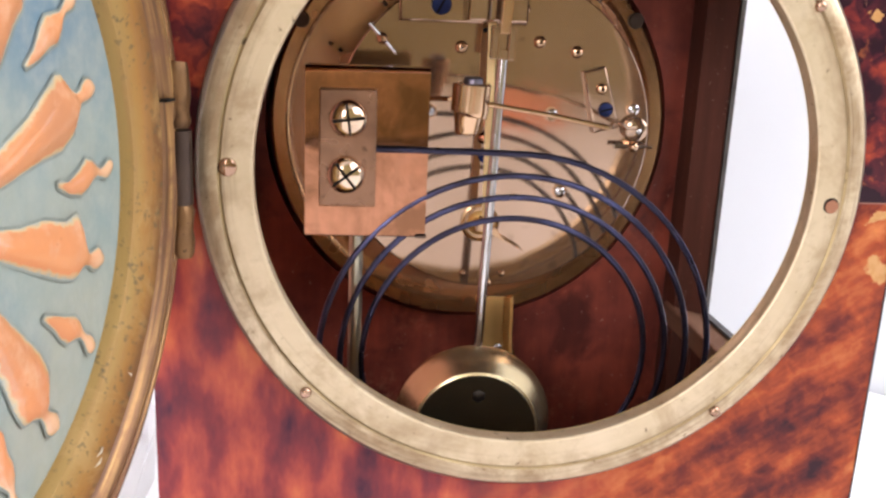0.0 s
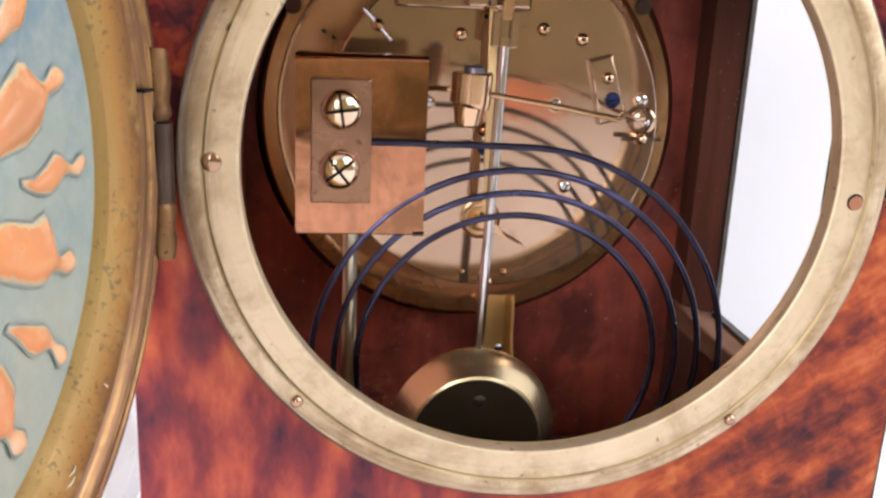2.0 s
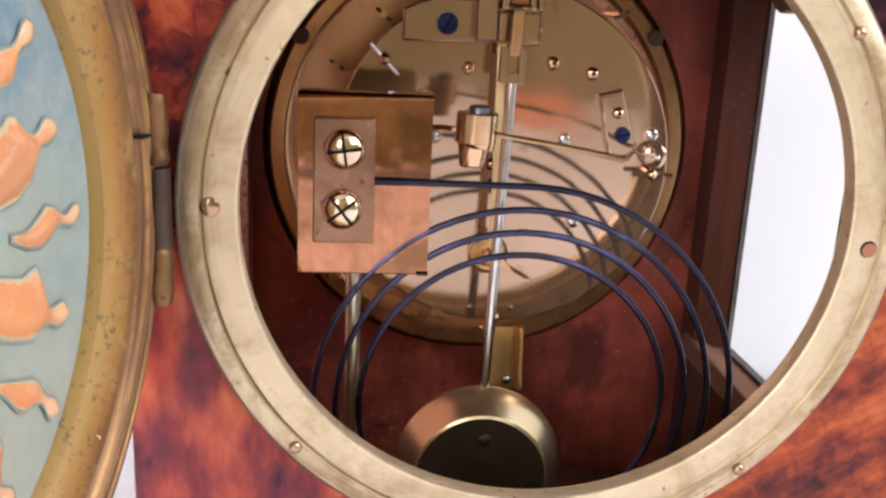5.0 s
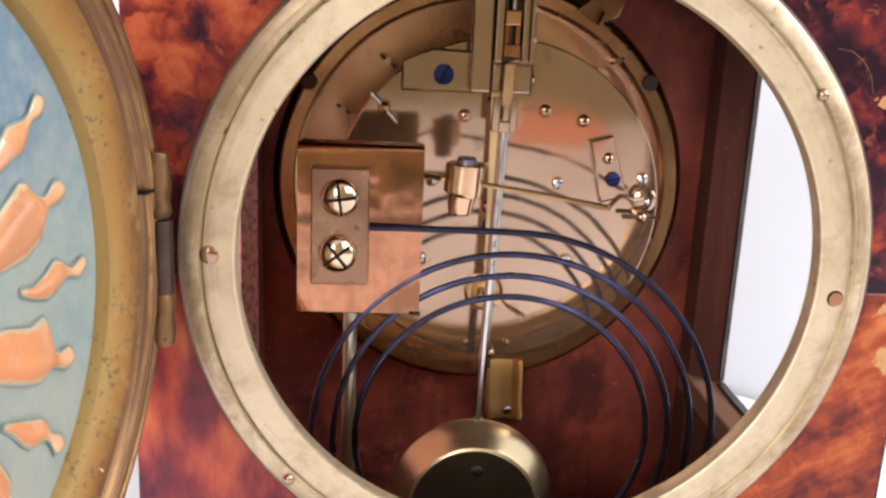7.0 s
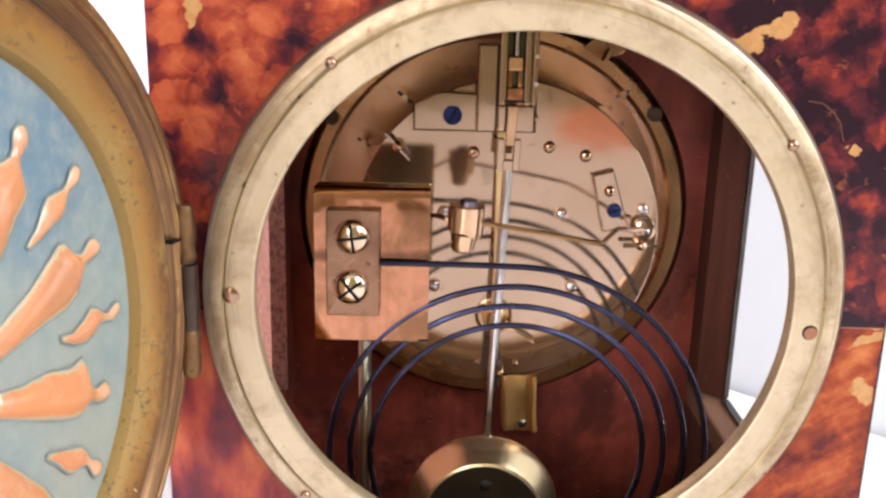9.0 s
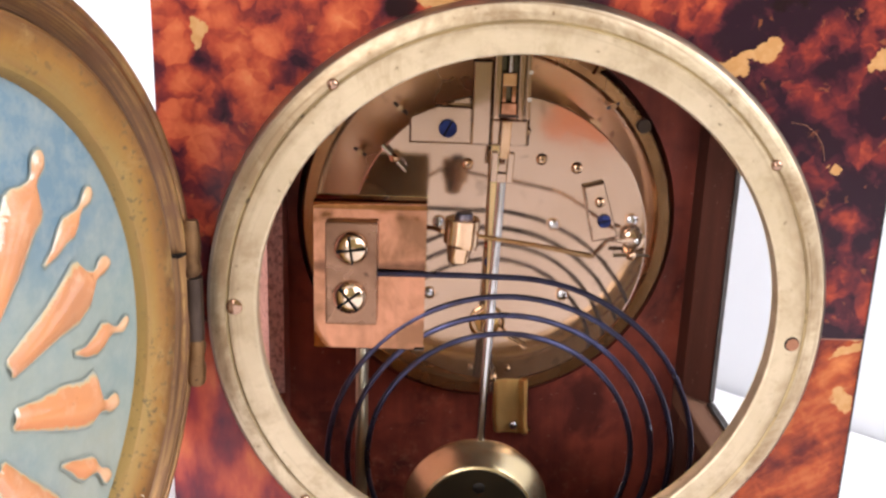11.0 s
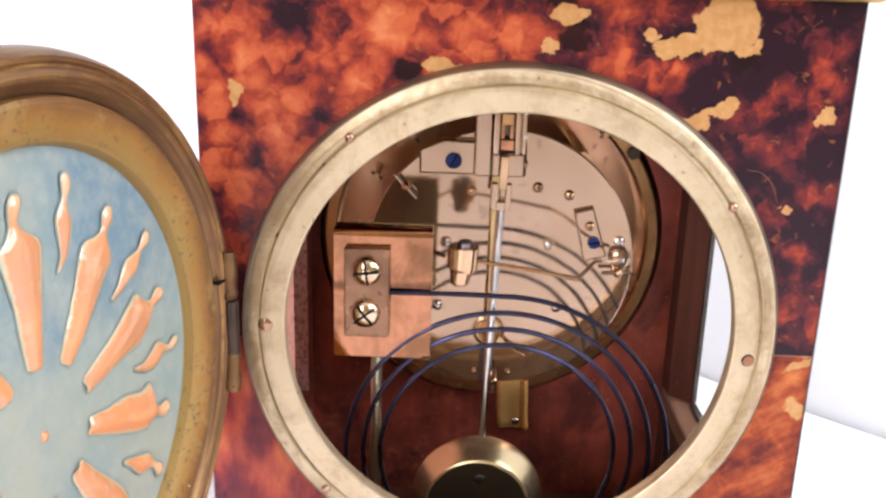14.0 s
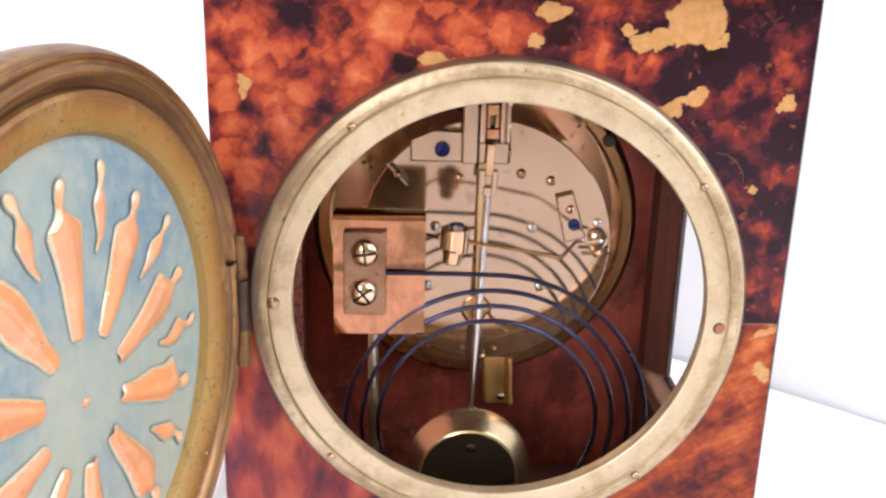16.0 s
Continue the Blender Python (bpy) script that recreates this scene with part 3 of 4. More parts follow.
for x0, x1, z0, z1 in ((LEFT_X, 0.38, FLOOR_Z, CEIL_Z), (0.94, RIGHT_X, FLOOR_Z, CEIL_Z), (0.38, 0.94, FLOOR_Z, 0.18), (0.38, 0.94, 1.22, CEIL_Z)):
    box(x0, x1, WALL_Y, WALL_Y + T, z0, z1, 0, bm)
structure("wall_north", room(bm), BACKWALL, "plain pale grey painted wall behind the table")
bm = bmesh.new()
for x0, x1, z0, z1 in ((LEFT_X, 0.0, FLOOR_Z, CEIL_Z), (1.44, RIGHT_X, FLOOR_Z, CEIL_Z), (0.0, 1.44, FLOOR_Z, 0.36), (0.0, 1.44, 1.6, CEIL_Z)):
    box(x0, x1, NEAR_Y - T, NEAR_Y, z0, z1, 0, bm)
structure("wall_south", room(bm), WALLPAINT, "unseen white painted wall with an added window opening")
# both walls are out of view; the khaki one serves as a reflector
for name, x0, ya, yb, za, zb in (("wall_west", LEFT_X - T, -0.95, 0.25, 0.02, 1.22), ("wall_east", RIGHT_X, -0.8, 0.345, 0.55, 1.55)):
    bm = bmesh.new()
    for y0, y1, z0, z1 in ((NEAR_Y - T, ya, FLOOR_Z, CEIL_Z), (yb, WALL_Y + T, FLOOR_Z, CEIL_Z), (ya, yb, FLOOR_Z, za), (ya, yb, zb, CEIL_Z)):
        box(x0, x0 + T, y0, y1, z0, z1, 0, bm)
    west = name == "wall_west"
    structure(name, room(bm), WALLPAINT if west else KHAKI, "unseen white painted wall with an added window opening" if west else "unseen khaki wall added for its olive reflection, with an added window opening")

table = thing("table", "large white lacquered table under the clock", "table")
part("tabletop", room(box(-1.1, RIGHT_X - 0.01, -1.30, WALL_Y - 0.004, -0.03, 0.0, 0.003)), TABLE, table)
for x in (-1.04, 1.38):
    for y in (-1.24, 0.3):
        part("leg", room(box(x - 0.03, x + 0.03, y - 0.03, y + 0.03, FLOOR_Z, -0.03, 0.003)), TABLE, table)

# unseen board, added to give the polished plate its orange reflection
bm = box(-0.25, 0.25, -0.085, 0.085, 0.0, 0.014, 0.006, None, 3)
bm.transform(ROOM @ Matrix.Translation((1.20, -0.89, 0.0)) @ Matrix.Rotation(radians(-38), 4, "Z"))
tagged(part("reflected_board", bm, SILLOAK), "unseen orange board added on the table for its reflection in the brass", "board")

# ---- the clock: case ----
CW, TOP, FRONT = 0.082, 0.249, 0.118
clock = thing("mantel_clock", "tortoiseshell mantel clock with round brass back door open", "clock")
back = part("back_panel", holed(-0.0803, CW + 0.0004, 0.012, TOP, 0.0005, 0.1615, 0.0625, 0.0045, 0.0085), SHELL, clock, "mottled red and brown tortoiseshell panel with yellow patches")
part("back_lining", holed(-0.0733, 0.0733, 0.0516, TOP - 0.0062, 0.0005, 0.1615, 0.0630, 0.0086, 0.0096), RAWWOOD, back, "pale raw wood inside of the back panel")
part("base", box(-CW - 0.004, CW + 0.004, -0.001, FRONT + 0.012, 0.0, 0.012, 0.002), BLACK, clock, "black base plinth")
part("front_panel", box(-CW, CW, FRONT, FRONT + 0.010, 0.012, TOP, 0.001), MAHOGANY, clock)
part("front_board", holed(-0.0735, 0.0735, 0.0515, TOP - 0.006, -0.0012, 0.1588, 0.0638, 0.1060, FRONT), MAHOGANY, clock, "dark red stained mahogany board")
left = part("left_side", box(-0.0803, -0.0735, 0.0085, FRONT, 0.012, 0.1005), MAHOGANY_X, clock)
part("side_rail", box(-0.0803, -0.0735, 0.0085, FRONT, TOP - 0.03, TOP), MAHOGANY_X, left)
part("side_stile", box(-0.0803, -0.0735, 0.0085, 0.026, 0.1005, TOP - 0.03), MAHOGANY_X, left)
part("side_stile", box(-0.0803, -0.0735, 0.1055, FRONT, 0.1005, TOP - 0.03), MAHOGANY_X, left)
part("corner_post", box(-0.0735, -0.0680, 0.0945, 0.1058, 0.0516, TOP - 0.0064, 0.0006), MAHOGANY, left, "dark corner post beside the paper lining")
part("paper_lining", box(-0.0735, -0.0731, 0.0090, 0.1015, 0.0990, TOP - 0.0064), PINK, left, "thin rough pink paper over the side opening")
part("paper_fold", box(-0.0731, -0.0680, 0.0940, 0.0944, 0.0990, TOP - 0.0064), PINK, left, "pink paper folded over the corner post")
part("case_bottom", box(-0.0735, 0.0735, 0.0085, FRONT, 0.0445, 0.0515), MAHOGANY_X, clock)
part("case_top", box(-0.0735, 0.0735, 0.0085, FRONT, TOP - 0.006, TOP), MAHOGANY_X, clock)
right = part("right_side", box(0.0735, CW, 0.0085, FRONT, 0.012, 0.0880), MAHOGANY_X, clock)
part("inner_rail", box(0.0735, 0.0765, 0.0085, FRONT, 0.0880, 0.1015), MAHOGANY_X, right)
outline = [(0.0303, TOP - 0.0062), (0.0303, 0.2110), (0.034, 0.2085), (0.045, 0.2040), (0.056, 0.2022), (0.066, 0.2018), (0.0720, 0.2026), (0.0760, 0.2015), (0.0800, 0.2030), (0.0850, 0.2070), (0.0865, 0.2075), (0.0865, TOP - 0.0062)]
bm = slab([(y, z) for y, z in outline], 0.0735, 0.0775)
bm.transform(Matrix(((0, 1, 0, 0), (1, 0, 0, 0), (0, 0, 1, 0), (0, 0, 0, 1))))
part("arched_rail", bm, RAIL, right, "wooden top rail of the side window with a shaped edge")
bm = bmesh.new()
plan = [(0.0682, 0.1058), (0.0682, 0.0945), (0.0750, 0.0874), (0.0766, 0.0874), (CW, 0.1058)]
low, high = [bm.verts.new((x, y, 0.0516)) for x, y in plan], [bm.verts.new((x, y, TOP - 0.0062)) for x, y in plan]
bm.faces.new(low), bm.faces.new(high)
for k in range(5):
    bm.faces.new((low[k], low[(k + 1) % 5], high[(k + 1) % 5], high[k]))
part("side_stile", bm, MAHOGANY_X, right)
part("side_stile", box(0.0735, CW, 0.0085, 0.0302, 0.1015, TOP - 0.006), MAHOGANY_X, right)
part("window_rail", box(0.0668, 0.0765, 0.0100, 0.1012, 0.0955, 0.1025, 0.0008), RAIL, right, "dusty brown window rail")
bm = box(0.0752, 0.0766, 0.0860, 0.0873, 0.1036, 0.2070)
box(0.0742, 0.0764, 0.0265, 0.0852, 0.1026, 0.1036, 0, bm)
part("glazing_strip", bm, DULL, right, "dark strip round the glass")

bm = box(-CW - 0.004, CW + 0.004, -0.0005, FRONT + 0.014, TOP, TOP + 0.009, 0.002)
part("edge_strip", box(CW + 0.0002, CW + 0.0005, 0.0043, 0.0085, 0.012, TOP), BLACK, back, "thin black line along the veneer edge")
cornice = part("cornice", bm, GILT, clock, "gilt ribbed moulding along the top")

# ---- brass ring round the opening ----
RX, RZ = 0.0005, 0.1615
ring = part("bezel_ring", revolve([(0.0592, 0.0044), (0.0589, 0.0020), (0.0589, 0.0008), (0.0591, 0.0002), (0.0595, 0.0), (0.0653, 0.0), (0.0657, 0.0006), (0.0661, 0.0001), (0.0672, 0.0001), (0.0686, 0.0004), (0.0697, 0.0009)], RX, RZ, 160, False), RING, clock, "pale worn brass bezel ring")
part("outer_edge", revolve([(0.0697, 0.0009), (0.0706, 0.0020), (0.0711, 0.0044)], RX, RZ, 160, False), BRASS_OUT, ring, "blackened outer edge of the brass ring")
part("ring_sleeve", revolve([(0.0592, 0.0046), (0.0619, 0.0046), (0.0622, 0.0049), (0.0622, 0.0086)], RX, RZ, 120, False), FLANGE, ring, "ochre brass flange inside the panel")
part("groove", revolve([(0.0652, -0.00004), (0.0657, 0.0004), (0.0662, 0.00006)], RX, RZ, 160, False), GROOVE, ring, "dark worn groove in the brass ring")
for x, z, kind in ((-0.0635, 0.1627, "smooth"), (0.0637, 0.1574, "empty"), (-0.0413, 0.2130, "head"), (0.0550, 0.1986, "head"), (-0.0479, 0.1143, "head"), (0.0436, 0.1095, "head")):
    if kind == "head":
        part("screw", dome(x, z, 0.0, 0.0013, 0.0010, 14), SCREW, ring, "small brown screw head")
    else:
        steel = kind == "smooth"
        part("screw" if steel else "screw_hole", dome(x, z, 0.0, 0.0019, 0.0006, 24) if steel else head(x, z, 0.0002, 0.0018, 0.00025), SCREW if steel else SLOT, ring, "smooth brown steel screw head" if steel else "")
        if not steel:
            part("wood_plug", head(x + 0.0002, z - 0.0002, 0.0002, 0.0015, 0.00032), PLUG, ring, "bare wood showing in an empty screw hole")

part("scratch", tube([(0.0587, 0.0044, 0.2074), (0.0618, 0.0044, 0.2070), (0.0643, 0.0044, 0.2053), (0.0663, 0.0044, 0.2026), (0.0672, 0.0044, 0.1991)], 0.00004, 6), PLUG, back, "fine pale curved scratch in the veneer")

# ---- open back door ----
DU, DN = Vector((-0.234, -0.972, 0)).normalized(), Vector((0.972, -0.234, 0)).normalized()
DOOR = Matrix.Translation((-0.0811, -0.0207, 0.1674)) @ Matrix(((DU.x, -DN.x, 0, 0), (DU.y, -DN.y, 0, 0), (0, 0, 1, 0), (0, 0, 0, 1)))
DX = 0.0478                     # the door's centre along it; local -y is the inside face


def swung(bm):
    bm.transform(DOOR)
    return bm


bm = revolve([(0.0528, 0.0030), (0.0535, 0.0000), (0.0543, -0.0014), (0.0562, -0.0024), (0.0597, -0.0033), (0.0615, -0.0036), (0.0624, -0.0031), (0.0629, -0.0014), (0.0629, 0.0060), (0.0528, 0.0060)], DX, 0, 128, True)
door = part("back_door", swung(bm), DOOR_BRASS, clock, "round back door with an ochre brass rim, standing open")
bm = revolve([(0.0630, -0.0022), (0.0637, -0.0025), (0.0645, -0.0034), (0.0653, -0.0043), (0.0662, -0.0046), (0.0671, -0.0043), (0.0677, -0.0036), (0.0682, -0.0036), (0.0689, -0.0041), (0.0697, -0.0040), (0.0705, -0.0030), (0.0711, -0.0012), (0.0714, 0.0010), (0.0709, 0.0050), (0.0630, 0.0070)], DX, 0, 128, True)
part("rim_moulding", swung(bm), DOOR_EDGE, door, "brown brass moulding round the door")
panel = revolve([(0.0, -0.0012), (0.012, -0.0010), (0.026, -0.0006), (0.040, 0.0), (0.0534, 0.0008), (0.0535, 0.0040), (0.0, 0.0034)], DX, 0, 96, False)
part("rim_joint", swung(box(DX - 0.0716, DX - 0.0618, -0.0048, -0.0020, 0.0086, 0.0091)), SLOT, door, "dark joint across the rim")
for u, z, du, dz in ((-0.0325, -0.0478, 0.0022, -0.0008), (-0.0318, -0.0494, 0.0026, -0.0006), (-0.0445, -0.0385, 0.0010, 0.0012)):
    part("scratch", swung(tube([(DX + u - du / 2, -0.0036, z - dz / 2), (DX + u, -0.0039, z), (DX + u + du / 2, -0.0036, z + dz / 2)], [0.00005, 0.00016, 0.00005], 6)), PALE, door, "pale scratch in the brass rim")
part("painted_panel", swung(panel), ENAMEL, door, "blue grey painted panel of the door")


def petal(angle, rows, lift, grow=0.0, seed=0):
    """A raised ray with a knob: rows of (radius, half width), swept along its axis with a rounded back."""
    bm = bmesh.new()
    edge = bm.verts.layers.float.new("edge")
    ca, sa = math.cos(angle), math.sin(angle)
    lines = []
    for n, (r, w) in enumerate(rows):
        line = []
        w = w * (1 + 0.16 * noise.noise((r * 300, seed * 3.7, 0.5))) + grow
        r = r + grow * (-1 if n == 0 else 1 if n == len(rows) - 1 else 0)
        ca, sa = math.cos(angle + 0.05 * noise.noise((r * 150, seed * 5.1, 3.0))), math.sin(angle + 0.05 * noise.noise((r * 150, seed * 5.1, 3.0)))
        for k in range(9):
            s = -1 + k / 4
            h = lift * (1 - abs(s) ** 2.0) * min(1.0, w / 0.0028)
            x, z = r * ca - s * w * sa - 0.0016, r * sa + s * w * ca - 0.0018
            line.append(bm.verts.new((DX - x, -0.0011 - h + 0.0011 * (r / 0.05) ** 2, z)))
            line[-1][edge] = max(abs(s) ** 1.6, 1.0 if n in (0, len(rows) - 1) else 0.0)
        lines.append(line)
    for a, b in zip(lines, lines[1:]):
        for k in range(8):
            bm.faces.new((a[k], a[k + 1], b[k + 1], b[k]))
    return swung(bm)


BIG = [(0.0140, 0.0014), (0.0147, 0.0022), (0.020, 0.0030), (0.027, 0.0041), (0.0335, 0.0050), (0.0368, 0.0054), (0.0384, 0.0046), (0.0400, 0.0024), (0.0416, 0.0012), (0.0430, 0.0011), (0.0442, 0.0016), (0.0455, 0.0019), (0.0468, 0.0015), (0.0475, 0.0005)]
SMALL = [(0.0315, 0.0004), (0.035, 0.0011), (0.0385, 0.0020), (0.0408, 0.0026), (0.0428, 0.0018), (0.0447, 0.0008), (0.0462, 0.0007), (0.0476, 0.0012), (0.0488, 0.0015), (0.0500, 0.0012), (0.0506, 0.0004)]
for k in range(20):
    a = radians(18.2 + 18 * k)
    rows, lift = (BIG, 0.0013) if k % 2 == 0 else (SMALL, 0.0010)
    part("raised_ray", petal(a, rows, lift, 0.0, k), PEACH, door, "glossy peach coloured raised ray", 60)
    part("ray_border", petal(a, rows, 0.0002, 0.0004, k), BORDER, door, "olive border round the raised ray", 60)
part("centre_dot", swung(dome(DX + 0.0016, -0.0018, -0.0010, 0.0012, 0.0008, 14)), PEACH, door)

# hinge between ring and door
hinge = part("hinge", tube([(-0.0720, -0.0024, 0.1556), (-0.0720, -0.0024, 0.1702)], 0.0022, 16), HINGE, clock, "dark steel hinge barrel")
for z0, z1 in ((0.1448, 0.1554), (0.1704, 0.1832)):
    bm = tube([(-0.0723, -0.0024, z0 + (z1 - z0) * k / 10) for k in range(11)], [0.0020] + [0.0024] * 9 + [0.0019], 20)
    box(-0.0760, -0.0723, -0.0046, -0.0026, z0 + 0.0004, z1 - 0.0006, 0.0006, bm, 3)
    for v in bm.verts:
        v.co += 0.0005 * noise.noise_vector(v.co * 320)
    part("knuckle", bm, KNUCKLE, hinge, "worn brown brass hinge knuckle")

bm = bmesh.new()
for k in range(86):
    x = -CW - 0.0025 + k * 0.00197
    tube([(x, -0.0004, TOP + 0.0012), (x + 0.0008, -0.0012, TOP + 0.0040), (x + 0.0012, -0.0006, TOP + 0.0072)], 0.0007, 5, bm)
part("ribbing", bm, GILT, cornice, "slanting ribs of the gilt moulding")

# ---- movement ----
PX, PZ, PY = -0.0003, 0.1619, 0.069
mount = part("mounting_ring", revolve([(0.0562, 0.112), (0.0562, 0.1032), (0.0568, 0.1026), (0.0572, 0.1024), (0.0574, 0.1019), (0.0609, 0.1018), (0.0614, 0.1022), (0.0617, 0.1038), (0.0619, 0.112)], -0.0012, 0.1588, 120), BRASS_OLD, clock, "tarnished brass mounting ring")
for x, z in ((-0.0537, 0.1894), (0.0484, 0.1930), (0.0010, 0.1016)):
    part("pin_head", head(x, z, 0.1017, 0.0024, 0.0014), HINGE if z > 0.15 else BRASS_OLD, mount)
part("front_plate", revolve([(0.0, 0.1105), (0.0566, 0.1105), (0.0566, 0.1125), (0.0, 0.1125)], -0.0012, 0.1588, 96, False), BRASS_DIM, clock, "browned brass front plate of the movement")
plate = part("back_plate", revolve([(0.0, PY), (0.0447, PY), (0.0451, PY + 0.0004), (0.0451, PY + 0.0022), (0.0, PY + 0.0022)], PX, PZ, 128, False), BRASS, clock, "polished brass movement back plate")
for x, z in ((-0.0300, 0.1868), (0.0360, 0.1610), (0.0, 0.1225), (0.026, 0.197)):
    part("pillar", tube([(x, PY + 0.002, z), (x, 0.1104, z)], 0.0028, 14), BRASS_CUT, plate)
for x, z, r in ((-0.0105, 0.1857, 0.0018), (0.0114, 0.1878, 0.0018), (0.0220, 0.1855, 0.0018), (-0.0072, 0.1209, 0.0010), (0.0045, 0.1209, 0.0010)):
    part("pivot", dome(x, z, PY, r, 0.0011, 16, None, 0.0003), BRASS_CUT, plate)
    part("oil_hole", dome(x, z, PY - 0.0013, r * 0.25, 0.0002, 8), SLOT, plate)
for x, z in ((0.0200, 0.1459), (-0.0209, 0.1452), (0.0396, 0.1701), (0.0160, 0.1680), (-0.0185, 0.1678)):
    part("sink", head(x, z, PY, 0.0021, 0.0002), BRASS_DIM, plate)
    part("screw", dome(x, z, PY - 0.0002, 0.0016, 0.0007, 20, None, 0.0006), STEEL, plate, "small bright steel screw")
    part("screw_slot", cross_slot(x, z, PY - 0.0014, 0.0014, 0.0002, 25, True), SLOT, plate)


def pinned(x, z, y, dx, dz, far, pin):
    """A pillar end with the taper pin through it."""
    head = part("pillar_end", dome(x, z, PY, 0.0017, 0.0022, 16, None, PY - y), BRASS_CUT, plate, "brass pillar end with a taper pin")
    mid = Vector((x, y - 0.0008, z))
    way = Vector((dx, 0, dz)).normalized()
    part("taper_pin", tube([mid - way * far, mid + way * far], [0.0007, 0.00045], 8), pin, plate)
    return head


pinned(-0.0323, 0.1874, 0.066, 0.68, -0.72, 0.0052, STEEL)
pinned(-0.0005, 0.1190, 0.066, 0.02, 1.0, 0.0045, STEEL)
pinned(0.0396, 0.1600, 0.066, 1.0, 0.0, 0.0055, STEEL)
part("button", dome(0.0402, 0.1648, PY - 0.0016, 0.0034, 0.0012, 24, None, 0.0016), BRASS, plate, "round brass button on the hammer arbor")
part("button_pin", dome(0.0405, 0.1645, PY - 0.0040, 0.0010, 0.0008, 10), STEEL, plate)

# right cock and left suspension cock
cock = part("right_cock", slab([(0.0238, 0.1803), (0.0301, 0.1820), (0.0356, 0.1652), (0.0281, 0.1633)], PY - 0.0026, PY, 0.0006), BRASS, plate, "small brass cock held by a blue screw")
part("blue_screw", head(0.0309, 0.1701, PY - 0.0026, 0.0021, 0.0010), BLUED, plate, "blued steel screw")
part("screw_slot", cross_slot(0.0309, 0.1701, PY - 0.00365, 0.0019, 0.00025, 15, True), SLOT, plate)
part("pivot", dome(0.0292, 0.1758, PY - 0.0026, 0.0016, 0.0011, 16, None, 0.0003), BRASS_CUT, plate)
part("oil_hole", dome(0.0292, 0.1758, PY - 0.0039, 0.0005, 0.0002, 8), SLOT, plate)
part("suspension_cock", slab([(-0.0280, 0.1922), (0.0068, 0.1922), (0.0068, 0.2025), (-0.0200, 0.2035), (-0.0280, 0.2000)], PY - 0.0045, PY, 0.0006), BRASS, plate, "brass suspension cock")
part("blue_screw", head(-0.0169, 0.1968, PY - 0.0045, 0.0027, 0.0012), BLUED, plate, "blued steel screw")
part("screw_slot", cross_slot(-0.0169, 0.1968, PY - 0.00575, 0.0025, 0.0003, 62, True), SLOT, plate)
susp = part("suspension_block", box(-0.0036, 0.0068, 0.0615, PY - 0.0046, 0.1915, 0.2225, 0.0002), BRASS, clock, "brass suspension block over the pendulum")
part("left_plate", box(-0.0093, -0.0037, 0.0585, PY - 0.0046, 0.1917, 0.2152, 0.0006), BRASS, susp)
part("block_hole", dome(-0.0052, 0.2121, 0.0586, 0.0007, 0.0001, 10), SLOT, susp)
part("lower_plate", box(-0.0036, 0.0066, 0.0590, 0.0614, 0.1917, 0.1990, 0.0005), BRASS, susp)
part("cheek", box(-0.0036, -0.0017, 0.0555, 0.0614, 0.1996, 0.2225, 0.0003), BRASS, susp)
part("cheek", box(0.0031, 0.0046, 0.0555, 0.0614, 0.1996, 0.2225, 0.0003), BRASS, susp)
part("edge_strip", box(0.0053, 0.0066, 0.0562, 0.0614, 0.1996, 0.2225, 0.0003), BRASS, susp)
# dark sheet added for the shade in the slot
part("gap", box(-0.0016, 0.0030, 0.0606, 0.0613, 0.1996, 0.2225), BRASS_SHADE, susp, "dark sheet for the shade between the brass cheeks")
part("rising_screw", tube([(0.0009, 0.0580, 0.2123), (0.0009, 0.0580, 0.2235)], [0.0009, 0.0008], 12), STEEL, susp, "steel rising screw")
part("spring_clip", box(-0.0013, 0.0026, 0.0562, 0.0597, 0.2086, 0.2122, 0.0003), BRASS_OLD, susp, "brass spring clip")
for x in (-0.0007, 0.0020):
    part("suspension_spring", box(x - 0.0005, x + 0.0005, 0.0572, 0.0577, 0.2041, 0.2086), COPPER, susp, "copper coloured suspension spring")
part("lower_clip", box(-0.0014, 0.0029, 0.0558, 0.0597, 0.1998, 0.2041, 0.0003), COPPER, susp, "copper coloured lower clip")
part("clip_pin", tube([(-0.0020, 0.0556, 0.2006), (0.0034, 0.0556, 0.2004)], 0.0004, 8), DULL, susp, "dark pin through the lower clip")
for x, z in ((0.0062, 0.2052), (0.0062, 0.2125)):
    part("side_pin", tube([(x, 0.0552, z), (x, 0.0575, z)], 0.0006, 10), STEEL, susp)
for x, z in ((0.0058, 0.1965), (-0.0020, 0.1955)):
    part("pivot", dome(x, z, PY - 0.0046, 0.0016, 0.0010, 14), BRASS_CUT, plate)

bar = box(-0.0031, -0.0009, 0.0600, 0.0608, 0.1400, 0.1945, 0.0003)
bar.transform(Matrix.Translation((0, 0.0605, 0.1670)) @ Matrix.Rotation(radians(-7), 4, "X") @ Matrix.Translation((0, -0.0605, -0.1670)))
crutch = part("crutch", bar, BRASS_BAR, clock, "thin brass crutch behind the pendulum rod")
part("crutch_end", box(-0.0036, -0.0006, 0.0560, 0.0590, 0.1385, 0.1402, 0.0002), BRASS_CUT, crutch)

# hole under the plate's middle with a brass arbor, and the fork behind the rod
part("arbor_boss", revolve([(0.0056, PY), (0.0056, PY - 0.0006), (0.0050, PY - 0.0008), (0.0046, PY - 0.0004), (0.0, PY - 0.0004)], -0.0028, 0.1362, 40, False), BRASS_CUT, plate, "round brass boss low on the plate")
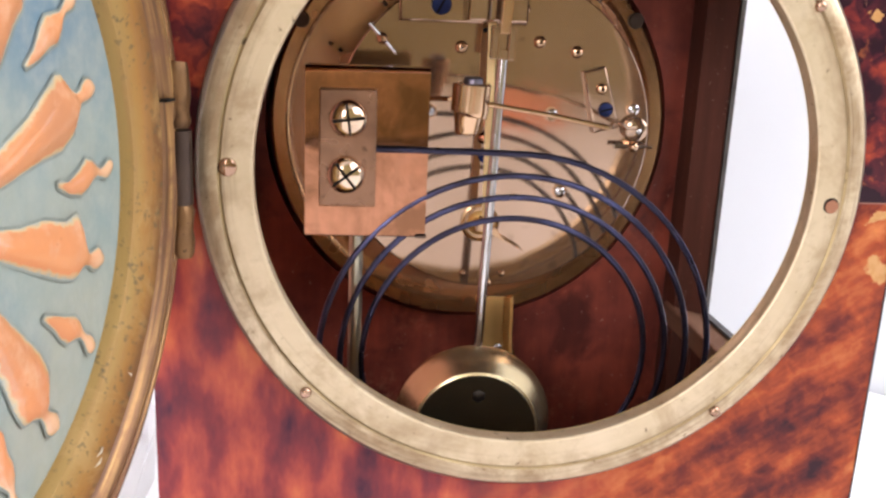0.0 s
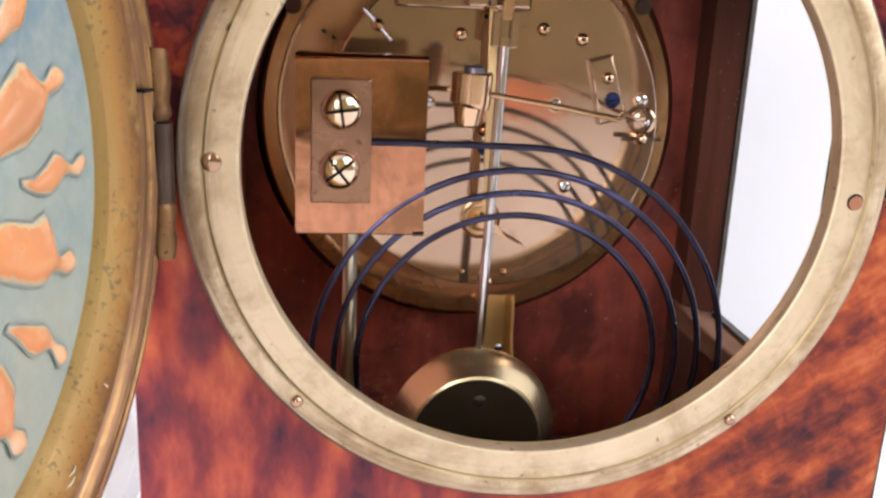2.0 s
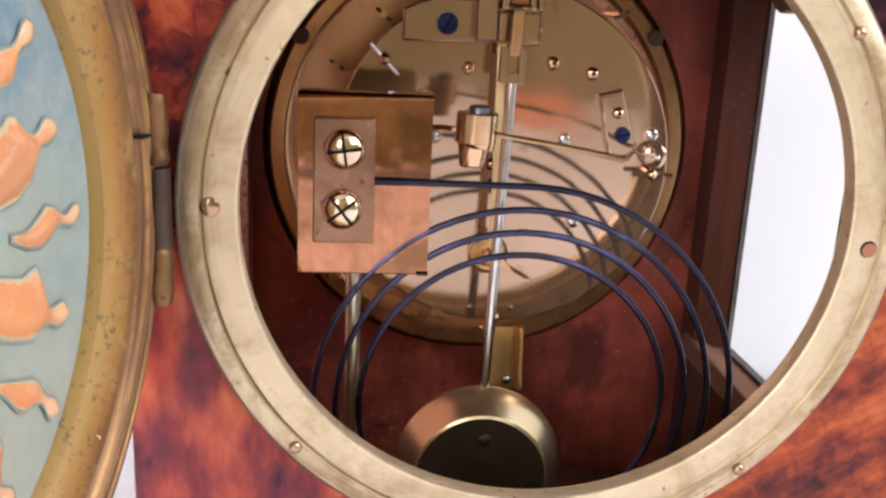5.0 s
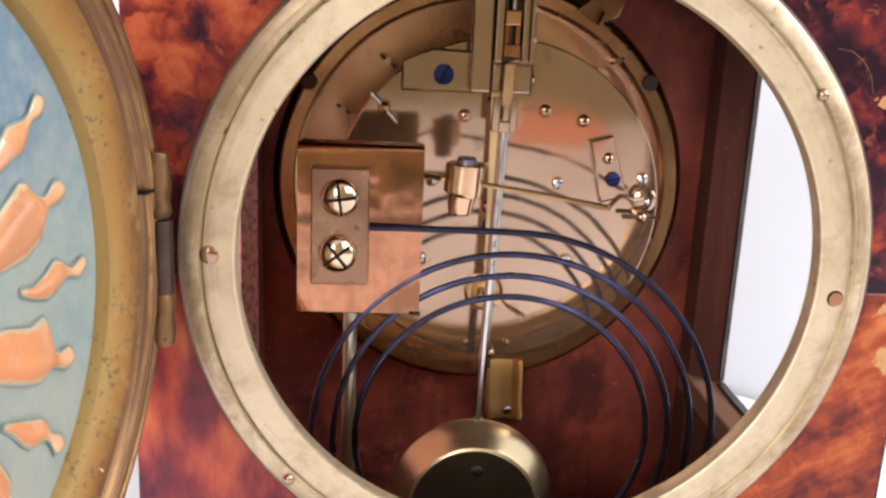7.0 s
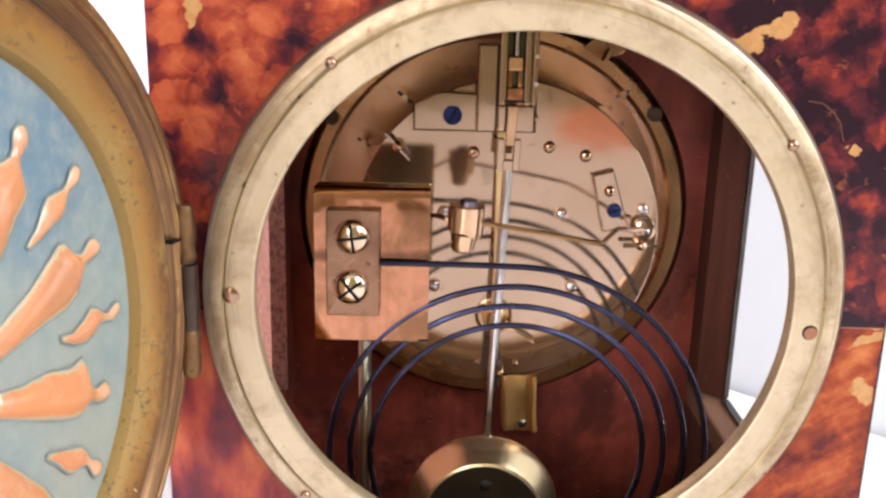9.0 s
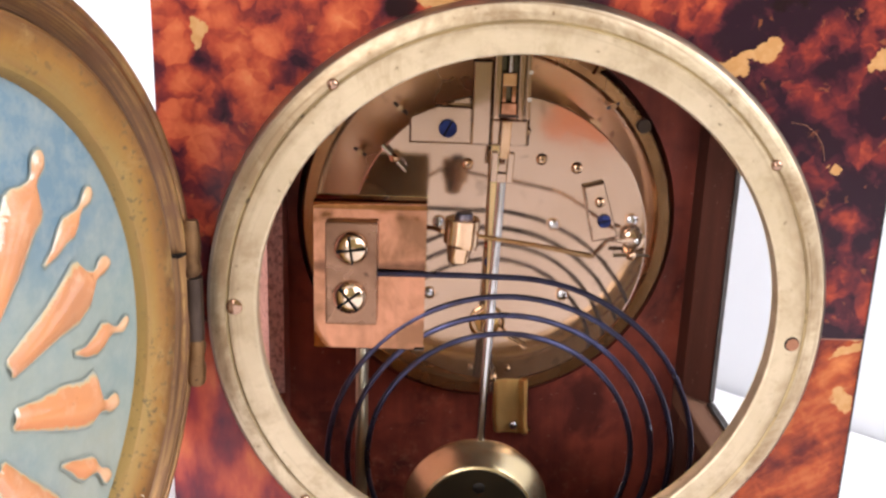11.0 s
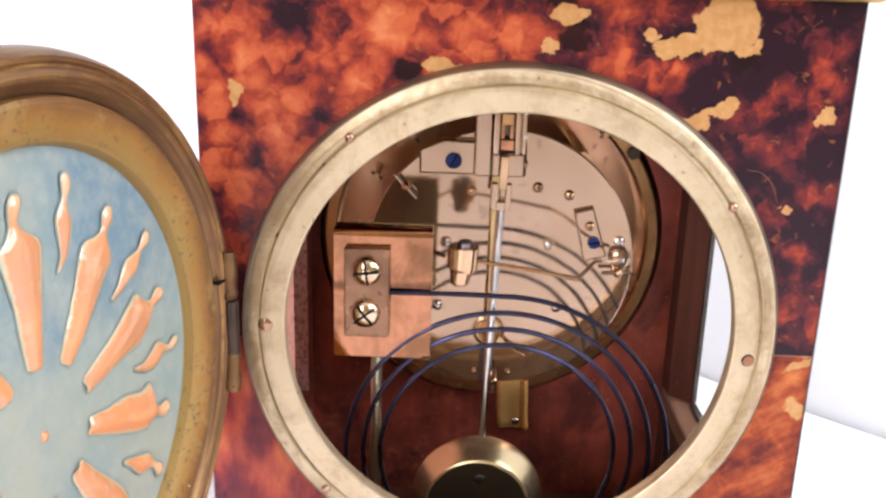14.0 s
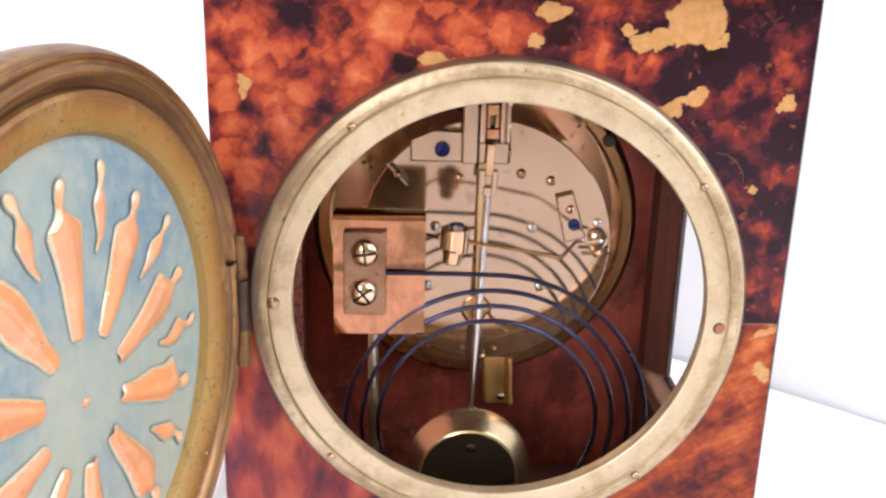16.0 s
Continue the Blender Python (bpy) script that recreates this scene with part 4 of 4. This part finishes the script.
part("winding_cup", dome(-0.0028, 0.1362, PY - 0.0004, 0.0036, 0.0018, 24), GOLD, plate)
part("square_arbor", box(-0.0048, -0.0008, PY - 0.0050, PY - 0.0016, 0.1345, 0.1380, 0.0003), BRASS_CUT, plate)
part("pivot", dome(-0.0030, 0.1725, PY, 0.0013, 0.0009, 14), BRASS_DIM, plate)
part("pivot", dome(-0.0030, 0.1607, PY, 0.0017, 0.0012, 16), COPPER, plate)
part("blue_screw", head(-0.0026, 0.1555, PY, 0.0017, 0.0010), BLUED, plate, "blued steel screw")
part("dark_hole", dome(-0.0040, 0.1905, PY, 0.0007, 0.0001, 10), SLOT, plate)
part("click", slab([(-0.0005, 0.1335), (0.0075, 0.1302), (0.0100, 0.1285), (0.0040, 0.1318), (0.0010, 0.1360)], PY - 0.0035, PY - 0.001, 0.0002), BRASS_CUT, plate)

plate.scale, plate.location = (0.982, 0.982, 0.982), (0.0009, 0.0012, 0.0022)

# strap that holds the movement to the board
bm = bmesh.new()
across = [(0.0040, 0.1030), (0.0043, 0.1010), (0.0050, 0.1002), (0.0060, 0.1004), (0.0078, 0.1010), (0.0101, 0.1011), (0.0120, 0.1007), (0.0131, 0.1011), (0.0137, 0.1002), (0.0147, 0.0995), (0.0157, 0.1001), (0.0161, 0.1016)]
rows = []
for z, dx, dy in ((0.1032, -0.0004, 0.0006), (0.1010, -0.0003, -0.0004), (0.0955, 0.0, 0.0004), (0.0895, 0.0002, 0.0014), (0.0850, 0.0006, 0.0020), (0.0822, 0.0010, 0.0024), (0.0814, 0.0011, 0.0032)):
    rows.append([bm.verts.new((x + dx, y + dy, z)) for x, y in across])
for a, c in zip(rows, rows[1:]):
    for k in range(len(across) - 1):
        bm.faces.new((a[k], a[k + 1], c[k + 1], c[k]))
bmesh.ops.solidify(bm, geom=list(bm.faces), thickness=-0.0006)
strap = part("strap", bm, GOLD, clock, "bowed brass holding strap with a rolled edge", 60)
part("strap_foot", box(0.0066, 0.0182, 0.1046, 0.1060, 0.0815, 0.0828), BRASS_OLD, strap)
part("strap_screw", dome(0.0117, 0.0848, 0.1031, 0.0016, 0.0008, 16, None, 0.0003), STEEL, strap)

top_strap = part("top_strap", slab([(0.0246, 0.2133), (0.0279, 0.2162), (0.0391, 0.2180), (0.0372, 0.2118), (0.0309, 0.2092)], 0.1008, 0.1018, 0.0002), BRASS_OLD, mount, "small brass strap over the mounting ring")
part("strap_wire", tube([(0.0300, 0.0960, 0.2098), (0.0322, 0.1005, 0.2128)], 0.0006, 8), BRASS_CUT, mount)
for x, z, dx, dz in ((-0.0305, 0.1962, 0.0022, -0.0018), (-0.0435, 0.1817, 0.0020, -0.0012), (0.0380, 0.1990, 0.0020, 0.0010)):
    part("arbor_pin", tube([(x - dx, 0.102, z - dz), (x + dx, 0.102, z + dz)], 0.0005, 8), DULL, mount)
    part("arbor_stud", tube([(x, 0.1005, z), (x, 0.1104, z)], 0.0011, 10), BRASS_CUT, mount)

# ---- hammer ----
HX, HY = -0.0118, 0.0262
hammer = part("hammer", tube([(HX, HY, 0.1786), (HX, HY, 0.1783), (HX - 0.0003, HY, 0.1722), (HX - 0.0003, HY, 0.1717), (HX - 0.0006, HY, 0.1712), (HX - 0.0008, HY, 0.1674), (HX - 0.0008, HY, 0.1670)],
              [0.0041, 0.0044, 0.0044, 0.0042, 0.0033, 0.0027, 0.0024], 32), BRASS_CUT, clock, "small brass gong hammer head")
part("hammer_screw", tube([(HX + 0.0003, HY, 0.1786), (HX + 0.0003, HY, 0.1796), (HX + 0.0003, HY, 0.1800)], [0.0022, 0.0022, 0.0018], 20), HSCREW, hammer, "dark screw on the hammer")
part("hammer_wire", tube([(-0.0207, 0.0338, 0.1740), (-0.0190, 0.0310, 0.1745), (-0.0168, HY + 0.0006, 0.1748), (-0.0118, HY, 0.1744), (-0.0066, HY, 0.1738), (0.0072, HY + 0.0006, 0.1718), (0.0212, 0.0278, 0.1692), (0.0218, 0.0281, 0.1691)], [0.0006, 0.0006, 0.0006, 0.0006, 0.0006, 0.0006, 0.0007, 0.0006], 10), BRASS_CUT, hammer)
part("hammer_arm", tube([(0.0216, 0.0281, 0.1691), (0.0240, 0.0340, 0.1692), (0.0262, 0.0400, 0.1688), (0.0280, 0.0455, 0.1683), (0.0298, 0.0500, 0.1679), (0.0325, 0.0540, 0.1668), (0.0352, 0.0580, 0.1654), (0.0384, 0.0610, 0.1652)], 0.0006, 10), BRASS_CUT, hammer)

# ---- gong ----
GY = 0.0310
block = part("gong_block", box(-0.0496, -0.0208, 0.0324, 0.0380, 0.1410, 0.1811, 0.0004), COPPER, clock, "copper plated gong block with dark stains")
part("block_back", box(-0.0496, -0.0208, 0.0382, 0.0388, 0.1410, 0.1811, 0.0003), BLOCK, block, "yellow brass back of the block")
bm = slab([(0.0323, 0.1410), (0.0313, 0.1410), (0.0310, 0.1413), (0.0310, 0.1788), (0.0311, 0.1797), (0.0314, 0.1804), (0.0318, 0.1809), (0.0323, 0.1811)], -0.0496, -0.0208)
bm.transform(Matrix(((0, 1, 0, 0), (1, 0, 0, 0), (0, 0, 1, 0), (0, 0, 0, 1))))
part("copper_front", bm, COPPER, block, "copper plated front of the block")
part("clamp", box(-0.0462, -0.0331, 0.0275, 0.0312, 0.1490, 0.1761, 0.0003), CLAMP, block, "brown bronze clamp plate")
for x, z, turn in ((-0.0396, 0.1696, 8), (-0.0400, 0.1566, 38)):
    part("clamp_screw", dome(x, z, 0.0275, 0.0044, 0.0022, 28, None, 0.0006), BRASS_SCREW, block, "large domed brass screw")
    part("screw_slot", cross_slot(x, z, 0.0243, 0.0036, 0.0003, turn), SLOT, block)
part("corner_notch", box(-0.0232, -0.0206, 0.0310, 0.0330, 0.1408, 0.1419), HINGE, block, "dark chipped corner of the block")
part("post", tube([(-0.0372, 0.0358, 0.0515), (-0.0372, 0.0358, 0.1410)], 0.0017, 14), POST, block, "plain steel post under the gong block")
pts = [(-0.0345, GY - 0.0012, 0.1623), (-0.0250, GY - 0.0008, 0.1623), (-0.0120, GY, 0.1621), (-0.0040, GY, 0.1620)]
R0, PITCH, GX, GZ = 0.0525, 0.0054, 0.0022, 0.1094
for k in range(0, 250):
    turns = 0.005 + k * 0.0140
    a = 2 * math.pi * turns
    r = R0 - PITCH * max(0.0, turns)
    pts.append((GX + r * math.sin(a), GY + 0.0006 * turns, GZ + r * math.cos(a)))
part("gong_wire", tube(pts, 0.00078, 10), WIRE, block, "blued steel spiral gong wire")

# ---- pendulum ----
SWING = radians(2.1)
pend = thing("pendulum", "brass pendulum with a steel rod hanging inside the clock", "pendulum", at=(0.0003, 0.0545, 0.2040))


def hung(bm):
    """Turned about the suspension by the swing."""
    p = Vector((0.0003, 0.0545, 0.2040))
    bm.transform(Matrix.Translation(p) @ Matrix.Rotation(SWING, 4, "Y") @ Matrix.Translation(-p))
    return bm


part("hook", hung(box(-0.0009, 0.0017, 0.0530, 0.0550, 0.1890, 0.1994, 0.0002)), BRASS_CUT, pend, "brass hook at the top of the pendulum")
bm = box(-0.0030, -0.0012, 0.0525, 0.0560, 0.1825, 0.1908, 0.0002)
box(0.0014, 0.0032, 0.0525, 0.0560, 0.1825, 0.1908, 0.0002, bm)
box(-0.0012, 0.0014, 0.0525, 0.0560, 0.1825, 0.1850, 0.0001, bm)
part("fork", hung(bm), BRASS, pend, "slotted brass fork")
part("rod", hung(tube([(0.0003, 0.0540, 0.1828), (0.0003, 0.0500, 0.0950)], 0.0013, 16)), STEEL, pend, "bright steel pendulum rod")
bob = part("bob", hung(revolve([(0.0, 0.0420), (0.0165, 0.0420), (0.0172, 0.0423), (0.0218, 0.0490), (0.0219, 0.0505), (0.0180, 0.0540), (0.0, 0.0545)], 0.0003, 0.0838, 96, False)), BOB_BRASS, pend, "round brass pendulum bob with a wide bevel")
# reflection of the dark case interior is put into the face's colour
part("bob_face", hung(revolve([(0.0, 0.0417), (0.0163, 0.0417), (0.0165, 0.0420)], 0.0003, 0.0838, 96, False)), BRASS_SHADE, bob, "polished brass bob face with a dark reflection in its colour")
part("bob_nut", hung(dome(0.0003, 0.0945, 0.0417, 0.0018, 0.0005, 6)), DULL, bob)
part("bob_hole", hung(dome(0.0003, 0.0790, 0.0417, 0.0009, 0.0003, 12)), POST, bob)

# ---- glass ornament on the table ----
bm = bmesh.new()
rings = []
for z, r in ((0.0, 0.022), (0.004, 0.026), (0.022, 0.034), (0.042, 0.036), (0.058, 0.031), (0.062, 0.027)):
    rings.append([bm.verts.new((-0.142 + r * math.cos(a), 0.13 + r * math.sin(a), z + 0.0)) for a in (2 * math.pi * (k + (0.5 if len(rings) % 2 else 0)) / 12 for k in range(12))])
for a, b in zip(rings, rings[1:]):
    for k in range(12):
        bm.faces.new((a[k], a[(k + 1) % 12], b[(k + 1) % 12], b[k]))
bm.faces.new(rings[0][::-1]), bm.faces.new(rings[-1])
orn = part("glass_ornament", bm, GLASS, None, smooth=5)
tagged(orn, "clear cut glass ornament on the white table beside the clock", "ornament")
